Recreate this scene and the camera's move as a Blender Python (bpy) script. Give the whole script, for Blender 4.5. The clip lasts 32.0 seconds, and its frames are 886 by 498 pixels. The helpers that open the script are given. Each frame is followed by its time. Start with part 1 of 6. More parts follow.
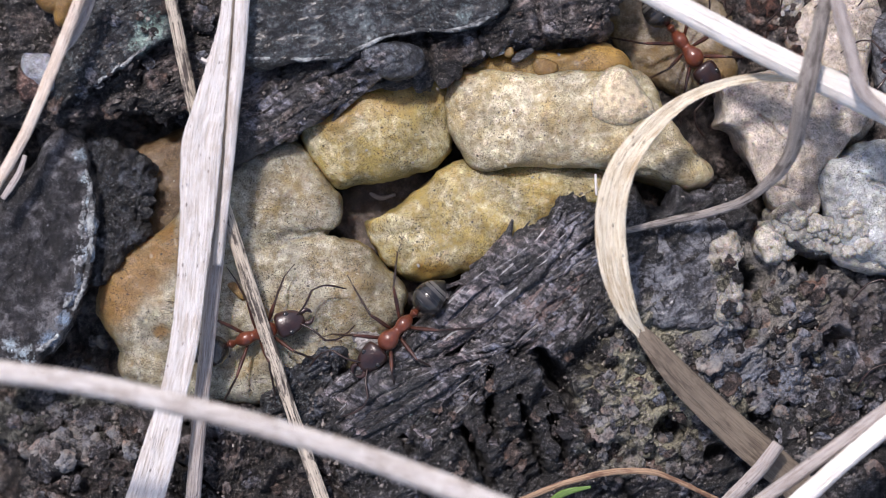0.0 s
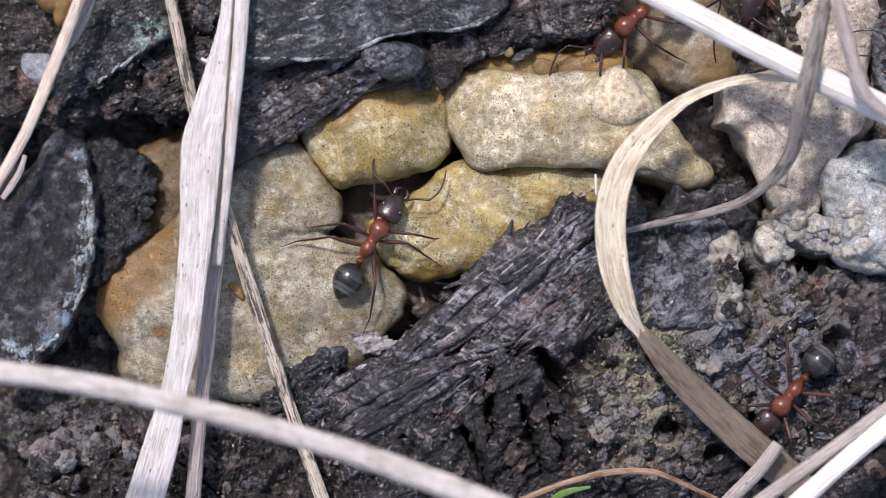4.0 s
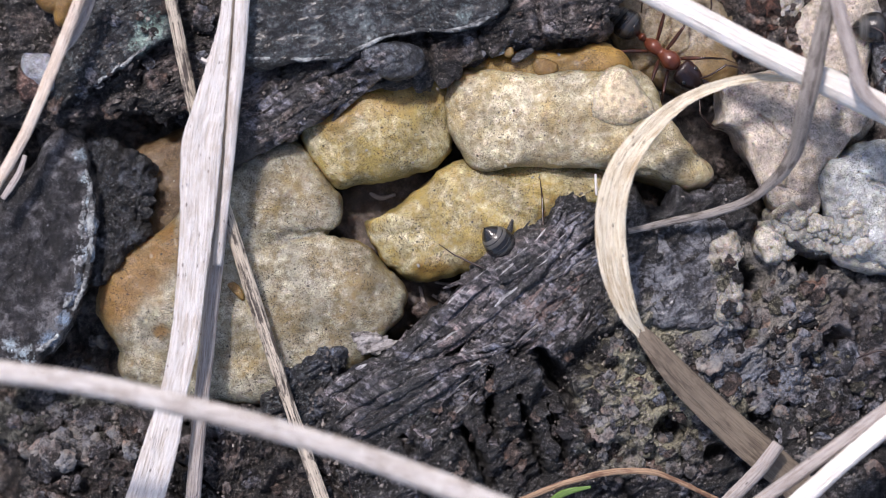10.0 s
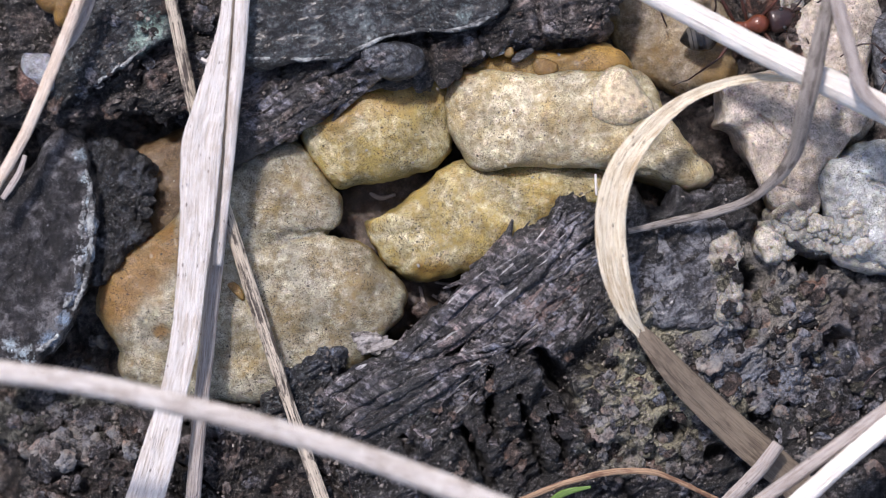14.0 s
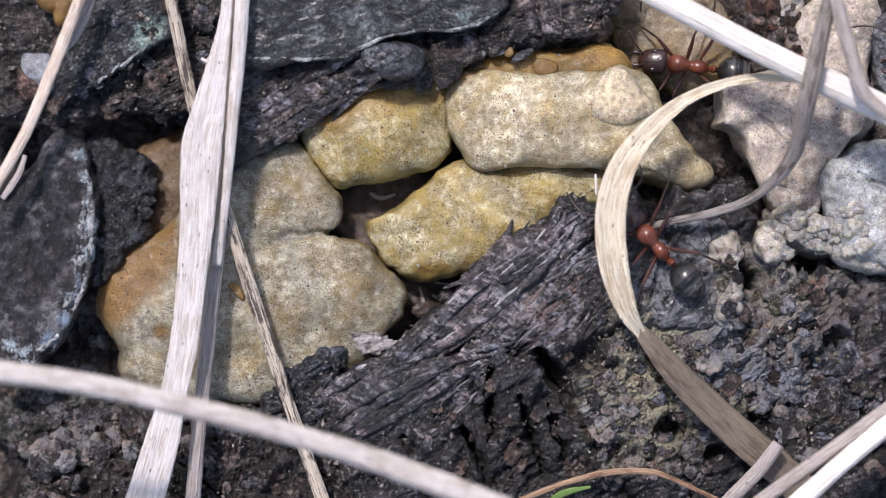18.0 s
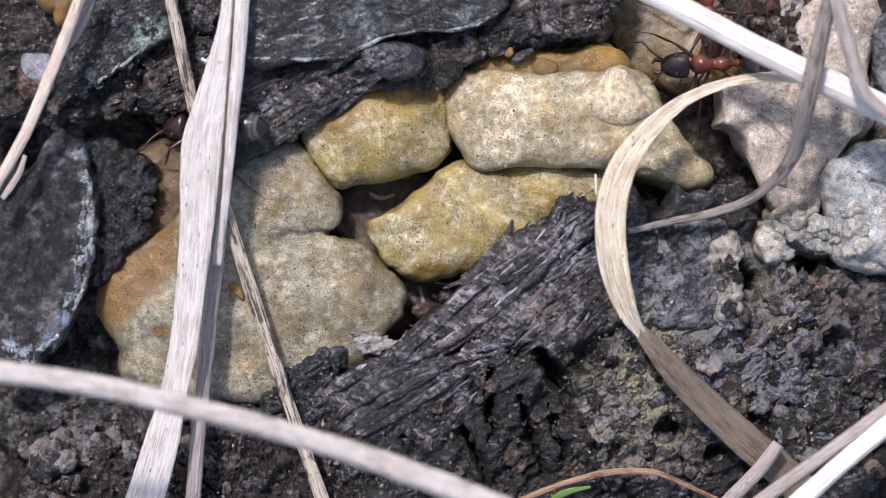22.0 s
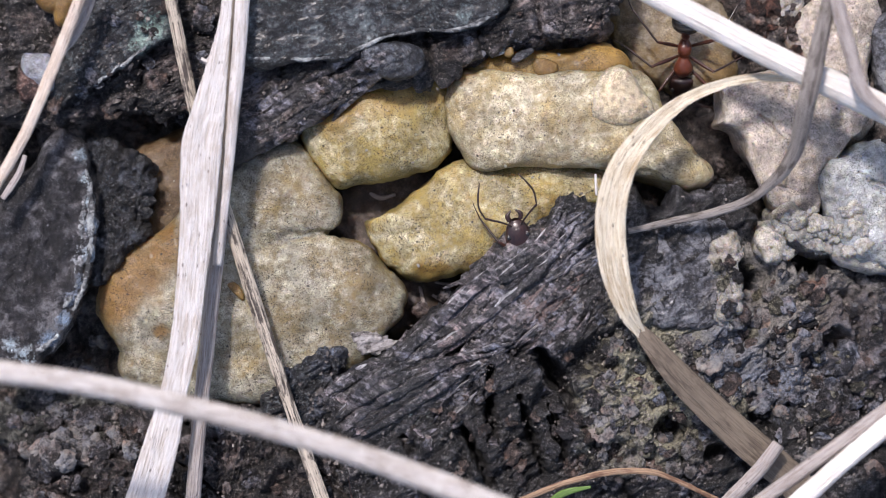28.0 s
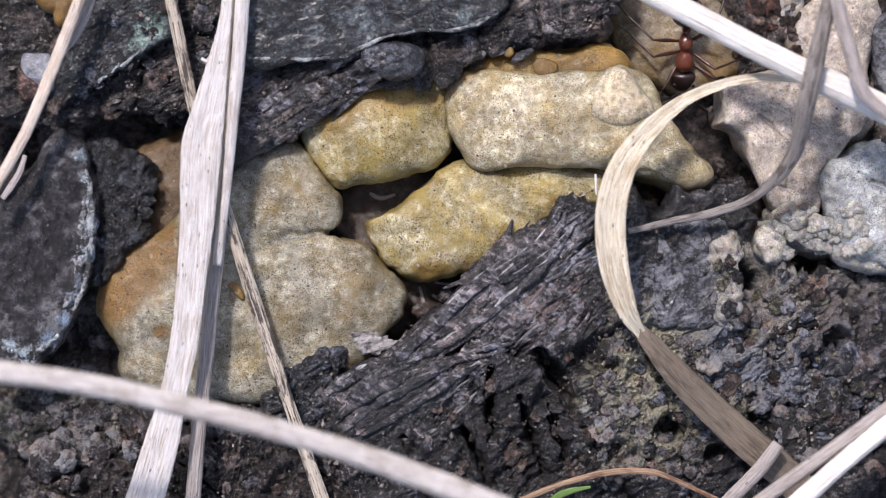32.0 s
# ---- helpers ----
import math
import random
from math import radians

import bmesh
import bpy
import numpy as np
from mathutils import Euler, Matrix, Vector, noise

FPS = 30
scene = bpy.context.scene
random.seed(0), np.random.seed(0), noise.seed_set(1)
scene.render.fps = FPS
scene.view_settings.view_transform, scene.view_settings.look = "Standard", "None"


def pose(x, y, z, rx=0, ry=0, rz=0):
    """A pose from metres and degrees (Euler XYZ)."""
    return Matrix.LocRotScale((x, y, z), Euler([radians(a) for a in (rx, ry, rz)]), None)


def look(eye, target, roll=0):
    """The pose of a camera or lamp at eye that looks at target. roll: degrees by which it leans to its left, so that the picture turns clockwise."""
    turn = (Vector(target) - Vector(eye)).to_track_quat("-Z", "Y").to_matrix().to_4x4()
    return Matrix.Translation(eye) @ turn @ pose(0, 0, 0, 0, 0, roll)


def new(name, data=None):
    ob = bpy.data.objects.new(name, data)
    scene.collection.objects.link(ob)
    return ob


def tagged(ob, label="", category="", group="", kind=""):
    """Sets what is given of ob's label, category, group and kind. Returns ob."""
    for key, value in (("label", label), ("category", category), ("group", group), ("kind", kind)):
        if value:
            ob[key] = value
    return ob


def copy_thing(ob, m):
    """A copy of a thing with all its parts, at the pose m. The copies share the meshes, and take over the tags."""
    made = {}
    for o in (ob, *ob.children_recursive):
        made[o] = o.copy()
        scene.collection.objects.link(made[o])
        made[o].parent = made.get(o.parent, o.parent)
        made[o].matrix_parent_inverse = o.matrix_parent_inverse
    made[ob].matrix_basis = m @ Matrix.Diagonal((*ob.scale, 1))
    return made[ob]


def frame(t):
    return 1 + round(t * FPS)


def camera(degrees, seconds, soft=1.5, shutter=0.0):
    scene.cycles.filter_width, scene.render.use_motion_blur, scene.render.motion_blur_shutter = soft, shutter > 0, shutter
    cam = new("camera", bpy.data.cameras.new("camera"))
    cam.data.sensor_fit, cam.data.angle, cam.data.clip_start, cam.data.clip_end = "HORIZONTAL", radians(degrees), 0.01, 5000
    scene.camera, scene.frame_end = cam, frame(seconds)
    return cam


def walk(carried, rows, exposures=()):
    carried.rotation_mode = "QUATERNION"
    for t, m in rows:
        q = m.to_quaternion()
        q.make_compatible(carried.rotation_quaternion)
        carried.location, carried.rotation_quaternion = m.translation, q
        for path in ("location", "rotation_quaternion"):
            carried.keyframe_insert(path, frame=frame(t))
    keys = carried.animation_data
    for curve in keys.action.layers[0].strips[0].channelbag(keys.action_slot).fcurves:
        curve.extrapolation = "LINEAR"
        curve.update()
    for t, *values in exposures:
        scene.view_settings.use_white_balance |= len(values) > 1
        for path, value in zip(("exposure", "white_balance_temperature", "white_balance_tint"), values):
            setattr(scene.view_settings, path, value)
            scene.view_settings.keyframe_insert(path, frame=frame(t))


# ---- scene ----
from mathutils import Color

MM = 0.001

# camera, held still above the bark and looking straight down; lengths below are in millimetres
cam = camera(20, 32.0, soft=0.5, shutter=0.4)
cam.data.dof.use_dof = True
cam.data.dof.focus_distance = 0.1358
cam.data.dof.aperture_fstop = 32
still = pose(0, 0, 0.1361)
walk(cam, [(0.0, still), (32.0, still)], exposures=[(0.0, 0.25, 6750, 19), (32.0, 0.25, 6750, 19)])

# light: a bright, hazy sky and a wide, soft sun
world = bpy.data.worlds.new("sky")
scene.world = world
world.use_nodes = True
sky = world.node_tree.nodes.new("ShaderNodeTexSky")
sky.sky_type = "NISHITA"
sky.sun_disc = False
sky.sun_elevation, sky.sun_rotation = radians(58), radians(-26)
sky.air_density, sky.dust_density = 1.0, 2.0
back = world.node_tree.nodes["Background"]
back.inputs["Strength"].default_value = 0.15
world.node_tree.links.new(sky.outputs[0], back.inputs[0])
sun = new("sun", bpy.data.lights.new("sun", "SUN"))
sun.data.energy, sun.data.angle, sun.data.color = 3.1, radians(5), (1.0, 0.97, 0.95)
sun.matrix_world = look((-0.12, 0.25, 0.45), (0, 0, 0))


# ---- tools ----
TABLE = np.random.RandomState(7).permutation(256)
TABLE = np.concatenate([TABLE, TABLE, TABLE])
GRAD = np.random.RandomState(8).normal(size=(256, 3))
GRAD /= np.linalg.norm(GRAD, axis=1)[:, None]


def lattice(p):
    """Gradient noise, about -1 to 1, at the rows of p."""
    i = np.floor(p).astype(int)
    f = p - i
    w = f * f * f * (f * (f * 6 - 15) + 10)
    i &= 255
    total = np.zeros(len(p))
    for dx in (0, 1):
        for dy in (0, 1):
            for dz in (0, 1):
                h = TABLE[TABLE[TABLE[i[:, 0] + dx] + i[:, 1] + dy] + i[:, 2] + dz]
                d = f - np.array((dx, dy, dz))
                k = (w[:, 0] if dx else 1 - w[:, 0]) * (w[:, 1] if dy else 1 - w[:, 1]) * (w[:, 2] if dz else 1 - w[:, 2])
                total += k * (GRAD[h] * d).sum(1)
    return total * 1.5


def fbm(p, scale, octaves=4, gain=0.5, seed=0, ridged=False):
    total, amp, q = np.zeros(len(p)), 1.0, p / scale + seed * 17.3
    for _ in range(octaves):
        n = lattice(q)
        total += amp * ((1 - 2 * np.abs(n)) if ridged else n)
        amp, q = amp * gain, q * 2.03 + 5.1
    return total


def mesh_of(name, verts, faces, smooth=True):
    """A mesh from millimetre points and quads (or triangles)."""
    verts, faces = np.asarray(verts, float) * MM, np.asarray(faces, int)
    me = bpy.data.meshes.new(name)
    n, k = faces.shape
    me.vertices.add(len(verts))
    me.vertices.foreach_set("co", verts.ravel())
    me.loops.add(n * k)
    me.loops.foreach_set("vertex_index", faces.ravel())
    me.polygons.add(n)
    me.polygons.foreach_set("loop_start", np.arange(n) * k)
    me.update(calc_edges=True)
    me.validate()
    me.polygons.foreach_set("use_smooth", np.full(len(me.polygons), smooth))
    return me


def part(name, me, material, parent=None, label=""):
    """Links a mesh as one object, under a thing or part if one is given."""
    if material and not me.materials:
        me.materials.append(material)
    ob = new(name, me)
    ob.parent = parent
    if label:
        ob["label"] = label
    return ob


def tube_faces(rings, n, closed_ends=True):
    a = np.arange(rings - 1)[:, None] * n
    j = np.arange(n)[None, :]
    k = (j + 1) % n
    f = np.stack([a + j, a + k, a + n + k, a + n + j], -1).reshape(-1, 4)
    return f


def spline(points, count, closed=False):
    """A smooth curve through a few points, sampled evenly."""
    p = np.asarray(points, float)
    n = len(p)
    if closed:
        ext = np.concatenate([p[-1:], p, p[:2]])
        spans = n
    else:
        ext = np.concatenate([2 * p[:1] - p[1:2], p, 2 * p[-1:] - p[-2:-1]])
        spans = n - 1
    t = np.linspace(0, spans, spans * 40 + 1)
    i = np.minimum(t.astype(int), spans - 1)
    u = (t - i)[:, None]
    a, b, c, d = ext[i], ext[i + 1], ext[i + 2], ext[i + 3]
    q = 0.5 * (2 * b + (c - a) * u + (2 * a - 5 * b + 4 * c - d) * u ** 2 + (3 * b - a - 3 * c + d) * u ** 3)
    s = np.concatenate([[0], np.cumsum(np.linalg.norm(np.diff(q[:, :2], axis=0), axis=1))])
    want = np.linspace(0, s[-1], count + (1 if closed else 0))
    out = np.stack([np.interp(want, s, q[:, k]) for k in range(q.shape[1])], 1)
    return out[:-1] if closed else out


WALKED = []


def slab(outline, z, up, down, boxy=0.6, around=180, rings=56, ragged=0.0, ragged_scale=1.0, lift=None, relief=None, seed=0, walked=True, under=None):
    """Points and quads of a rounded body: its plan is the outline, its widest girth lies at height z.
    lift(x, y) bends it as a whole, under(x, y) thins or thickens its lower side, relief(points, upness) gives the depth of its surface detail."""
    o = spline(outline, around, True)
    x, y = o[:, 0], o[:, 1]
    if (x * np.roll(y, -1) - y * np.roll(x, -1)).sum() < 0:
        o = o[::-1]
    c = o.mean(0)
    d = o - c
    d /= np.linalg.norm(d, axis=1)[:, None]
    edge = np.zeros(len(o))
    if ragged:
        p = np.column_stack([o, np.full(len(o), seed * 3.7)])
        edge = ragged * fbm(p, ragged_scale, 5, 0.6, seed)
    top = int(rings * 0.78)
    flat = int(top * 0.8)
    r_up = np.concatenate([np.linspace(0.004, 0.93, flat), 0.93 + 0.07 * np.sin(np.linspace(0, np.pi / 2, top - flat + 1)[1:])])
    phi = np.concatenate([np.arcsin(np.clip(r_up, 0, 1) ** (1 / boxy)), np.linspace(np.pi / 2, np.pi, rings - top + 1)[1:]])
    r = np.concatenate([r_up, np.sin(phi[top:]).clip(0) ** boxy])
    r[-1] = 0.004
    zz = np.sign(np.cos(phi)) * np.abs(np.cos(phi)) ** boxy
    zz = np.where(zz > 0, zz * up, zz * down)
    zz[top - 1] = 0
    v = np.concatenate([np.column_stack([c + k * (o - c) + d * (edge * k ** 8)[:, None], np.full(len(o), h)]) for k, h in zip(r, zz)])
    if under:
        v[:, 2] = np.where(v[:, 2] < 0, v[:, 2] * under(v[:, 0], v[:, 1]), v[:, 2])
    v[:, 2] += z
    upness = np.repeat(np.cos(phi), len(o))
    faces = tube_faces(len(phi), len(o))[:, ::-1]
    if lift:
        v[:, 2] += lift(v[:, 0], v[:, 1])
    if relief:
        g = v.reshape(len(phi), len(o), 3)
        du = np.gradient(g, axis=0)
        dv = np.roll(g, -1, 1) - np.roll(g, 1, 1)
        nrm = np.cross(du, dv).reshape(-1, 3)
        nrm /= np.linalg.norm(nrm, axis=1)[:, None] + 1e-9
        v = v + nrm * relief(v, upness)[:, None]
    if walked:
        WALKED.append(v)
    return v, faces


def stalk(path, round_=1.0, sides=14, count=90, fold=0.0, flat=0.35, seed=0, twist=None, wob=0.03):
    """A dry stalk or blade along (x, y, z, width) points; flat is its thickness over its width, fold its channel."""
    p = spline(path, count)
    xyz, w = p[:, :3], p[:, 3]
    tan = np.gradient(xyz, axis=0)
    tan /= np.linalg.norm(tan, axis=1)[:, None]
    side = np.cross(tan, (0, 0, 1))
    side /= np.linalg.norm(side, axis=1)[:, None]
    nor = np.cross(side, tan)
    if twist is not None:
        a = np.radians(np.interp(np.linspace(0, 1, count), *zip(*twist)))[:, None]
        side, nor = side * np.cos(a) + nor * np.sin(a), nor * np.cos(a) - side * np.sin(a)
    ang = np.linspace(0, 2 * np.pi, sides, endpoint=False)
    rows = []
    for k in range(count):
        cx = np.cos(ang) * w[k] / 2
        cz = np.sin(ang) * w[k] / 2 * flat + fold * w[k] * (np.abs(np.cos(ang)) - 0.5)
        ribs = 1 + wob * np.sin(ang * 9 + seed)
        rows.append(xyz[k] + side[k] * (cx * ribs)[:, None] + nor[k] * (cz * ribs)[:, None])
    v = np.concatenate(rows)
    v += 0.02 * np.column_stack([fbm(v, 0.8, 3, 0.5, seed + 3), fbm(v, 0.8, 3, 0.5, seed + 5), fbm(v, 0.6, 3, 0.5, seed + 9)])
    f = tube_faces(count, sides)
    v = np.concatenate([v, [rows[0].mean(0)], [rows[-1].mean(0)]])
    along = np.concatenate([[0], np.cumsum(np.linalg.norm(np.diff(xyz, axis=0), axis=1))])
    uv = np.column_stack([np.tile(np.cos(ang), count) * np.repeat(w, sides) / 2, np.repeat(along, sides)])
    uv = np.concatenate([uv, [[0, 0], [0, along[-1]]]]) + seed * 7.0
    return v, f, count * sides, uv


def stalk_mesh(name, path, **kw):
    v, f, n0, uv = stalk(path, **kw)
    sides = kw.get("sides", 14)
    count = n0 // sides
    tris = [list(q) for q in f]
    base = (count - 1) * sides
    tris += [[n0, (k + 1) % sides, k] for k in range(sides)]
    tris += [[n0 + 1, base + k, base + (k + 1) % sides] for k in range(sides)]
    me = bpy.data.meshes.new(name)
    me.from_pydata((v * MM).tolist(), [], tris)
    me.polygons.foreach_set("use_smooth", np.ones(len(me.polygons), bool))
    corner = np.zeros(len(me.loops), int)
    me.loops.foreach_get("vertex_index", corner)
    me.uv_layers.new(name="along").data.foreach_set("uv", uv[corner].ravel())
    return me


# ---- materials ----
class Nodes:
    """A short way to write node materials; coordinates are in millimetres."""

    def __init__(self, name, along=False, loose=False):
        self.mat = bpy.data.materials.new(name)
        self.mat.use_nodes = True
        self.nt = self.mat.node_tree
        self.out = self.nt.nodes["Principled BSDF"]
        co = self.nt.nodes.new("ShaderNodeTexCoord")
        m = self.nt.nodes.new("ShaderNodeMapping")
        m.inputs["Scale"].default_value = (1, 1, 1) if along else (1000, 1000, 1000)
        self.nt.links.new(co.outputs["UV" if along else "Object"], m.inputs[0])
        self.co = m.outputs[0]
        if loose:
            info = self.nt.nodes.new("ShaderNodeObjectInfo")
            far = self.nt.nodes.new("ShaderNodeVectorMath")
            far.operation = "MULTIPLY_ADD"
            self.nt.links.new(info.outputs["Random"], far.inputs[0])
            far.inputs[1].default_value = (90, 70, 50)
            self.nt.links.new(self.co, far.inputs[2])
            self.co = far.outputs[0]

    def put(self, socket, value):
        if isinstance(value, bpy.types.NodeSocket):
            self.nt.links.new(value, socket)
        elif isinstance(value, (tuple, list)) and socket.type == "RGBA":
            socket.default_value = (*value, 1) if len(value) == 3 else value
        else:
            socket.default_value = value

    def stretch(self, scale=(1, 1, 1), turn=0):
        a = self.nt.nodes.new("ShaderNodeMapping")
        a.inputs["Rotation"].default_value = (0, 0, radians(turn))
        self.nt.links.new(self.co, a.inputs[0])
        b = self.nt.nodes.new("ShaderNodeMapping")
        b.inputs["Scale"].default_value = scale
        self.nt.links.new(a.outputs[0], b.inputs[0])
        return b.outputs[0]

    def noise(self, size, detail=4, rough=0.55, co=None, warp=0.0):
        n = self.nt.nodes.new("ShaderNodeTexNoise")
        n.inputs["Scale"].default_value = 1 / size
        n.inputs["Detail"].default_value, n.inputs["Roughness"].default_value = detail, rough
        n.inputs["Distortion"].default_value = warp
        self.nt.links.new(co or self.co, n.inputs["Vector"])
        return n.outputs["Fac"]

    def cells(self, size, feature="F1", co=None, random=1.0):
        n = self.nt.nodes.new("ShaderNodeTexVoronoi")
        n.feature = feature
        n.inputs["Scale"].default_value = 1 / size
        n.inputs["Randomness"].default_value = random
        self.nt.links.new(co or self.co, n.inputs["Vector"])
        return n.outputs["Distance"]

    def ramp(self, fac, *stops):
        n = self.nt.nodes.new("ShaderNodeValToRGB")
        r = n.color_ramp
        while len(r.elements) < len(stops):
            r.elements.new(0.5)
        for e, (pos, col) in zip(r.elements, stops):
            e.position = pos
            e.color = (*col, 1) if isinstance(col, (tuple, list)) else (col, col, col, 1)
        self.put(n.inputs[0], fac)
        return n.outputs[0]

    def mix(self, fac, a, b, kind="MIX"):
        n = self.nt.nodes.new("ShaderNodeMix")
        n.data_type, n.blend_type = "RGBA", kind
        self.put(n.inputs[0], fac)
        self.put(n.inputs[6], a)
        self.put(n.inputs[7], b)
        return n.outputs[2]

    def math(self, op, a, b=0.0, clamp=False):
        n = self.nt.nodes.new("ShaderNodeMath")
        n.operation, n.use_clamp = op, clamp
        self.put(n.inputs[0], a)
        self.put(n.inputs[1], b)
        return n.outputs[0]

    def patch(self, centre, size, soft=0.5, ragged=0.6):
        """1 inside an irregular patch of about that radius, 0 outside."""
        d = self.nt.nodes.new("ShaderNodeVectorMath")
        d.operation = "DISTANCE"
        self.nt.links.new(self.co, d.inputs[0])
        d.inputs[1].default_value = centre
        n = self.noise(size * 0.5, 5, 0.65)
        e = self.math("ADD", self.math("DIVIDE", d.outputs["Value"], size), self.math("MULTIPLY", self.math("SUBTRACT", n, 0.5), ragged * 3))
        return self.ramp(e, (max(0.0, 0.75 - soft * 0.5), 1.0), (min(1.0, 0.75 + soft * 0.5), 0.0))

    def upward(self):
        g = self.nt.nodes.new("ShaderNodeNewGeometry")
        s = self.nt.nodes.new("ShaderNodeSeparateXYZ")
        self.nt.links.new(g.outputs["Normal"], s.inputs[0])
        return s.outputs["Z"]

    def bump(self, *layers):
        """layers: (height, depth in millimetres)"""
        last = None
        for height, depth in layers:
            n = self.nt.nodes.new("ShaderNodeBump")
            n.inputs["Strength"].default_value = 1.0
            n.inputs["Distance"].default_value = depth * MM
            self.put(n.inputs["Height"], height)
            if last:
                self.nt.links.new(last, n.inputs["Normal"])
            last = n.outputs[0]
        self.nt.links.new(last, self.out.inputs["Normal"])

    def finish(self, **values):
        names = {"color": "Base Color", "rough": "Roughness", "metal": "Metallic", "sss": "Subsurface Weight", "sss_radius": "Subsurface Radius",
                 "sss_scale": "Subsurface Scale", "coat": "Coat Weight", "coat_rough": "Coat Roughness", "spec": "Specular IOR Level",
                 "clear": "Transmission Weight", "sheen": "Sheen Weight", "ior": "IOR"}
        for k, v in values.items():
            self.put(self.out.inputs[names[k]], v)
        return self.mat


def resin(name, amber, crust, speck=0.5, crust_low=0.35, crust_high=0.6, up_from=0.25, loose=False, stains=(), stain_tone=None):
    """Resin with a dusty pale crust where it faces up, clear amber on its flanks, soot specks, and bare amber stains."""
    n = Nodes(name, loose=loose)
    big = n.noise(3.4, 4, 0.6)
    mid = n.noise(1.1, 4, 0.6)
    fine = n.noise(0.42, 5, 0.7)
    grit = n.noise(0.19, 3, 0.65)
    tone = n.mix(n.ramp(n.noise(1.8, 4, 0.6), (0.38, 0.0), (0.62, 1.0)), amber, tuple(c * 0.62 for c in amber))
    pale = n.ramp(fine, (0.36, tuple(c * 0.6 for c in crust)), (0.48, crust), (0.60, tuple(min(1, c * 1.25) for c in crust)), (0.70, tuple(min(1, c * 1.8) for c in crust)))
    pale = n.mix(n.ramp(mid, (0.48, 0.0), (0.68, 0.28)), pale, tuple(a * 0.5 + c * 0.5 for a, c in zip(amber, crust)))
    cover = n.math("MULTIPLY", n.ramp(n.math("ADD", n.upward(), n.math("MULTIPLY", n.math("SUBTRACT", mid, 0.5), 0.9)), (up_from, 0.0), (min(1, up_from + 0.4), 1.0)),
                   n.ramp(n.math("ADD", n.math("MULTIPLY", big, 0.65), n.math("MULTIPLY", fine, 0.35)), (crust_low, 0.0), (crust_high, 1.0)))
    for centre, radius in stains:
        cover = n.math("MULTIPLY", cover, n.math("SUBTRACT", 1.0, n.math("MULTIPLY", n.patch(centre, radius, 0.45, 0.3), 0.95)))
    col = n.mix(cover, tone, pale)
    for centre, radius in stains if stain_tone else ():
        col = n.mix(n.math("MULTIPLY", n.patch(centre, radius * 1.1, 0.5, 0.35), 0.85), col, stain_tone)
    where = n.ramp(n.noise(2.0, 4, 0.7), (0.38, 0.25), (0.58, 1.0))
    dots = n.ramp(n.cells(0.14), (0.18, 1.0), (0.30, 0.0))
    thin = n.ramp(n.noise(0.55, 3, 0.6), (0.44, 0.0), (0.54, 1.0))
    dots2 = n.math("MULTIPLY", n.ramp(n.cells(0.62), (0.07, 1.0), (0.14, 0.0)), n.ramp(n.noise(1.6, 3, 0.6), (0.48, 0.0), (0.55, 1.0)))
    soot = n.ramp(n.noise(0.11, 3, 0.75), (0.57, 0.0), (0.62, 1.0))
    dark = n.math("MULTIPLY", n.math("MAXIMUM", dots2, n.math("MULTIPLY", n.math("MAXIMUM", n.math("MULTIPLY", n.math("MULTIPLY", dots, thin), 0.7), soot), where)), speck, True)
    grainy = n.ramp(n.noise(1.5, 4, 0.65), (0.40, 0.15), (0.60, 1.0))
    col = n.mix(grainy, col, n.mix(1.0, col, n.ramp(n.noise(0.075, 3, 0.7), (0.38, 0.58), (0.5, 1.0), (0.62, 1.4)), "MULTIPLY"))
    col = n.mix(1.0, col, n.ramp(n.noise(2.6, 4, 0.6), (0.34, 0.72), (0.5, 1.0), (0.64, 1.3)), "MULTIPLY")
    col = n.mix(dark, col, (0.026, 0.021, 0.016))
    # scattered dots, lightened in the base colour to paint bright glints
    glint = n.math("MULTIPLY", n.ramp(n.cells(0.75), (0.10, 1.0), (0.22, 0.0)), n.ramp(n.noise(1.4, 3, 0.6), (0.48, 0.0), (0.56, 0.75)))
    col = n.mix(n.math("MULTIPLY", glint, cover), col, tuple(min(1, c * 1.75) for c in crust))
    n.bump((mid, 0.05), (fine, 0.07), (grit, 0.05), (n.noise(0.08, 3, 0.7), 0.03), (glint, 0.04))
    return n.finish(color=col, rough=n.ramp(fine, (0.35, 0.65), (0.65, 0.42)), sss=0.5, sss_radius=(1.2, 0.72, 0.26), sss_scale=0.0015, spec=0.5,
                    coat=n.math("MULTIPLY", n.ramp(n.noise(0.9, 4, 0.65), (0.50, 0.0), (0.62, 1.0)), 0.2), coat_rough=0.28)


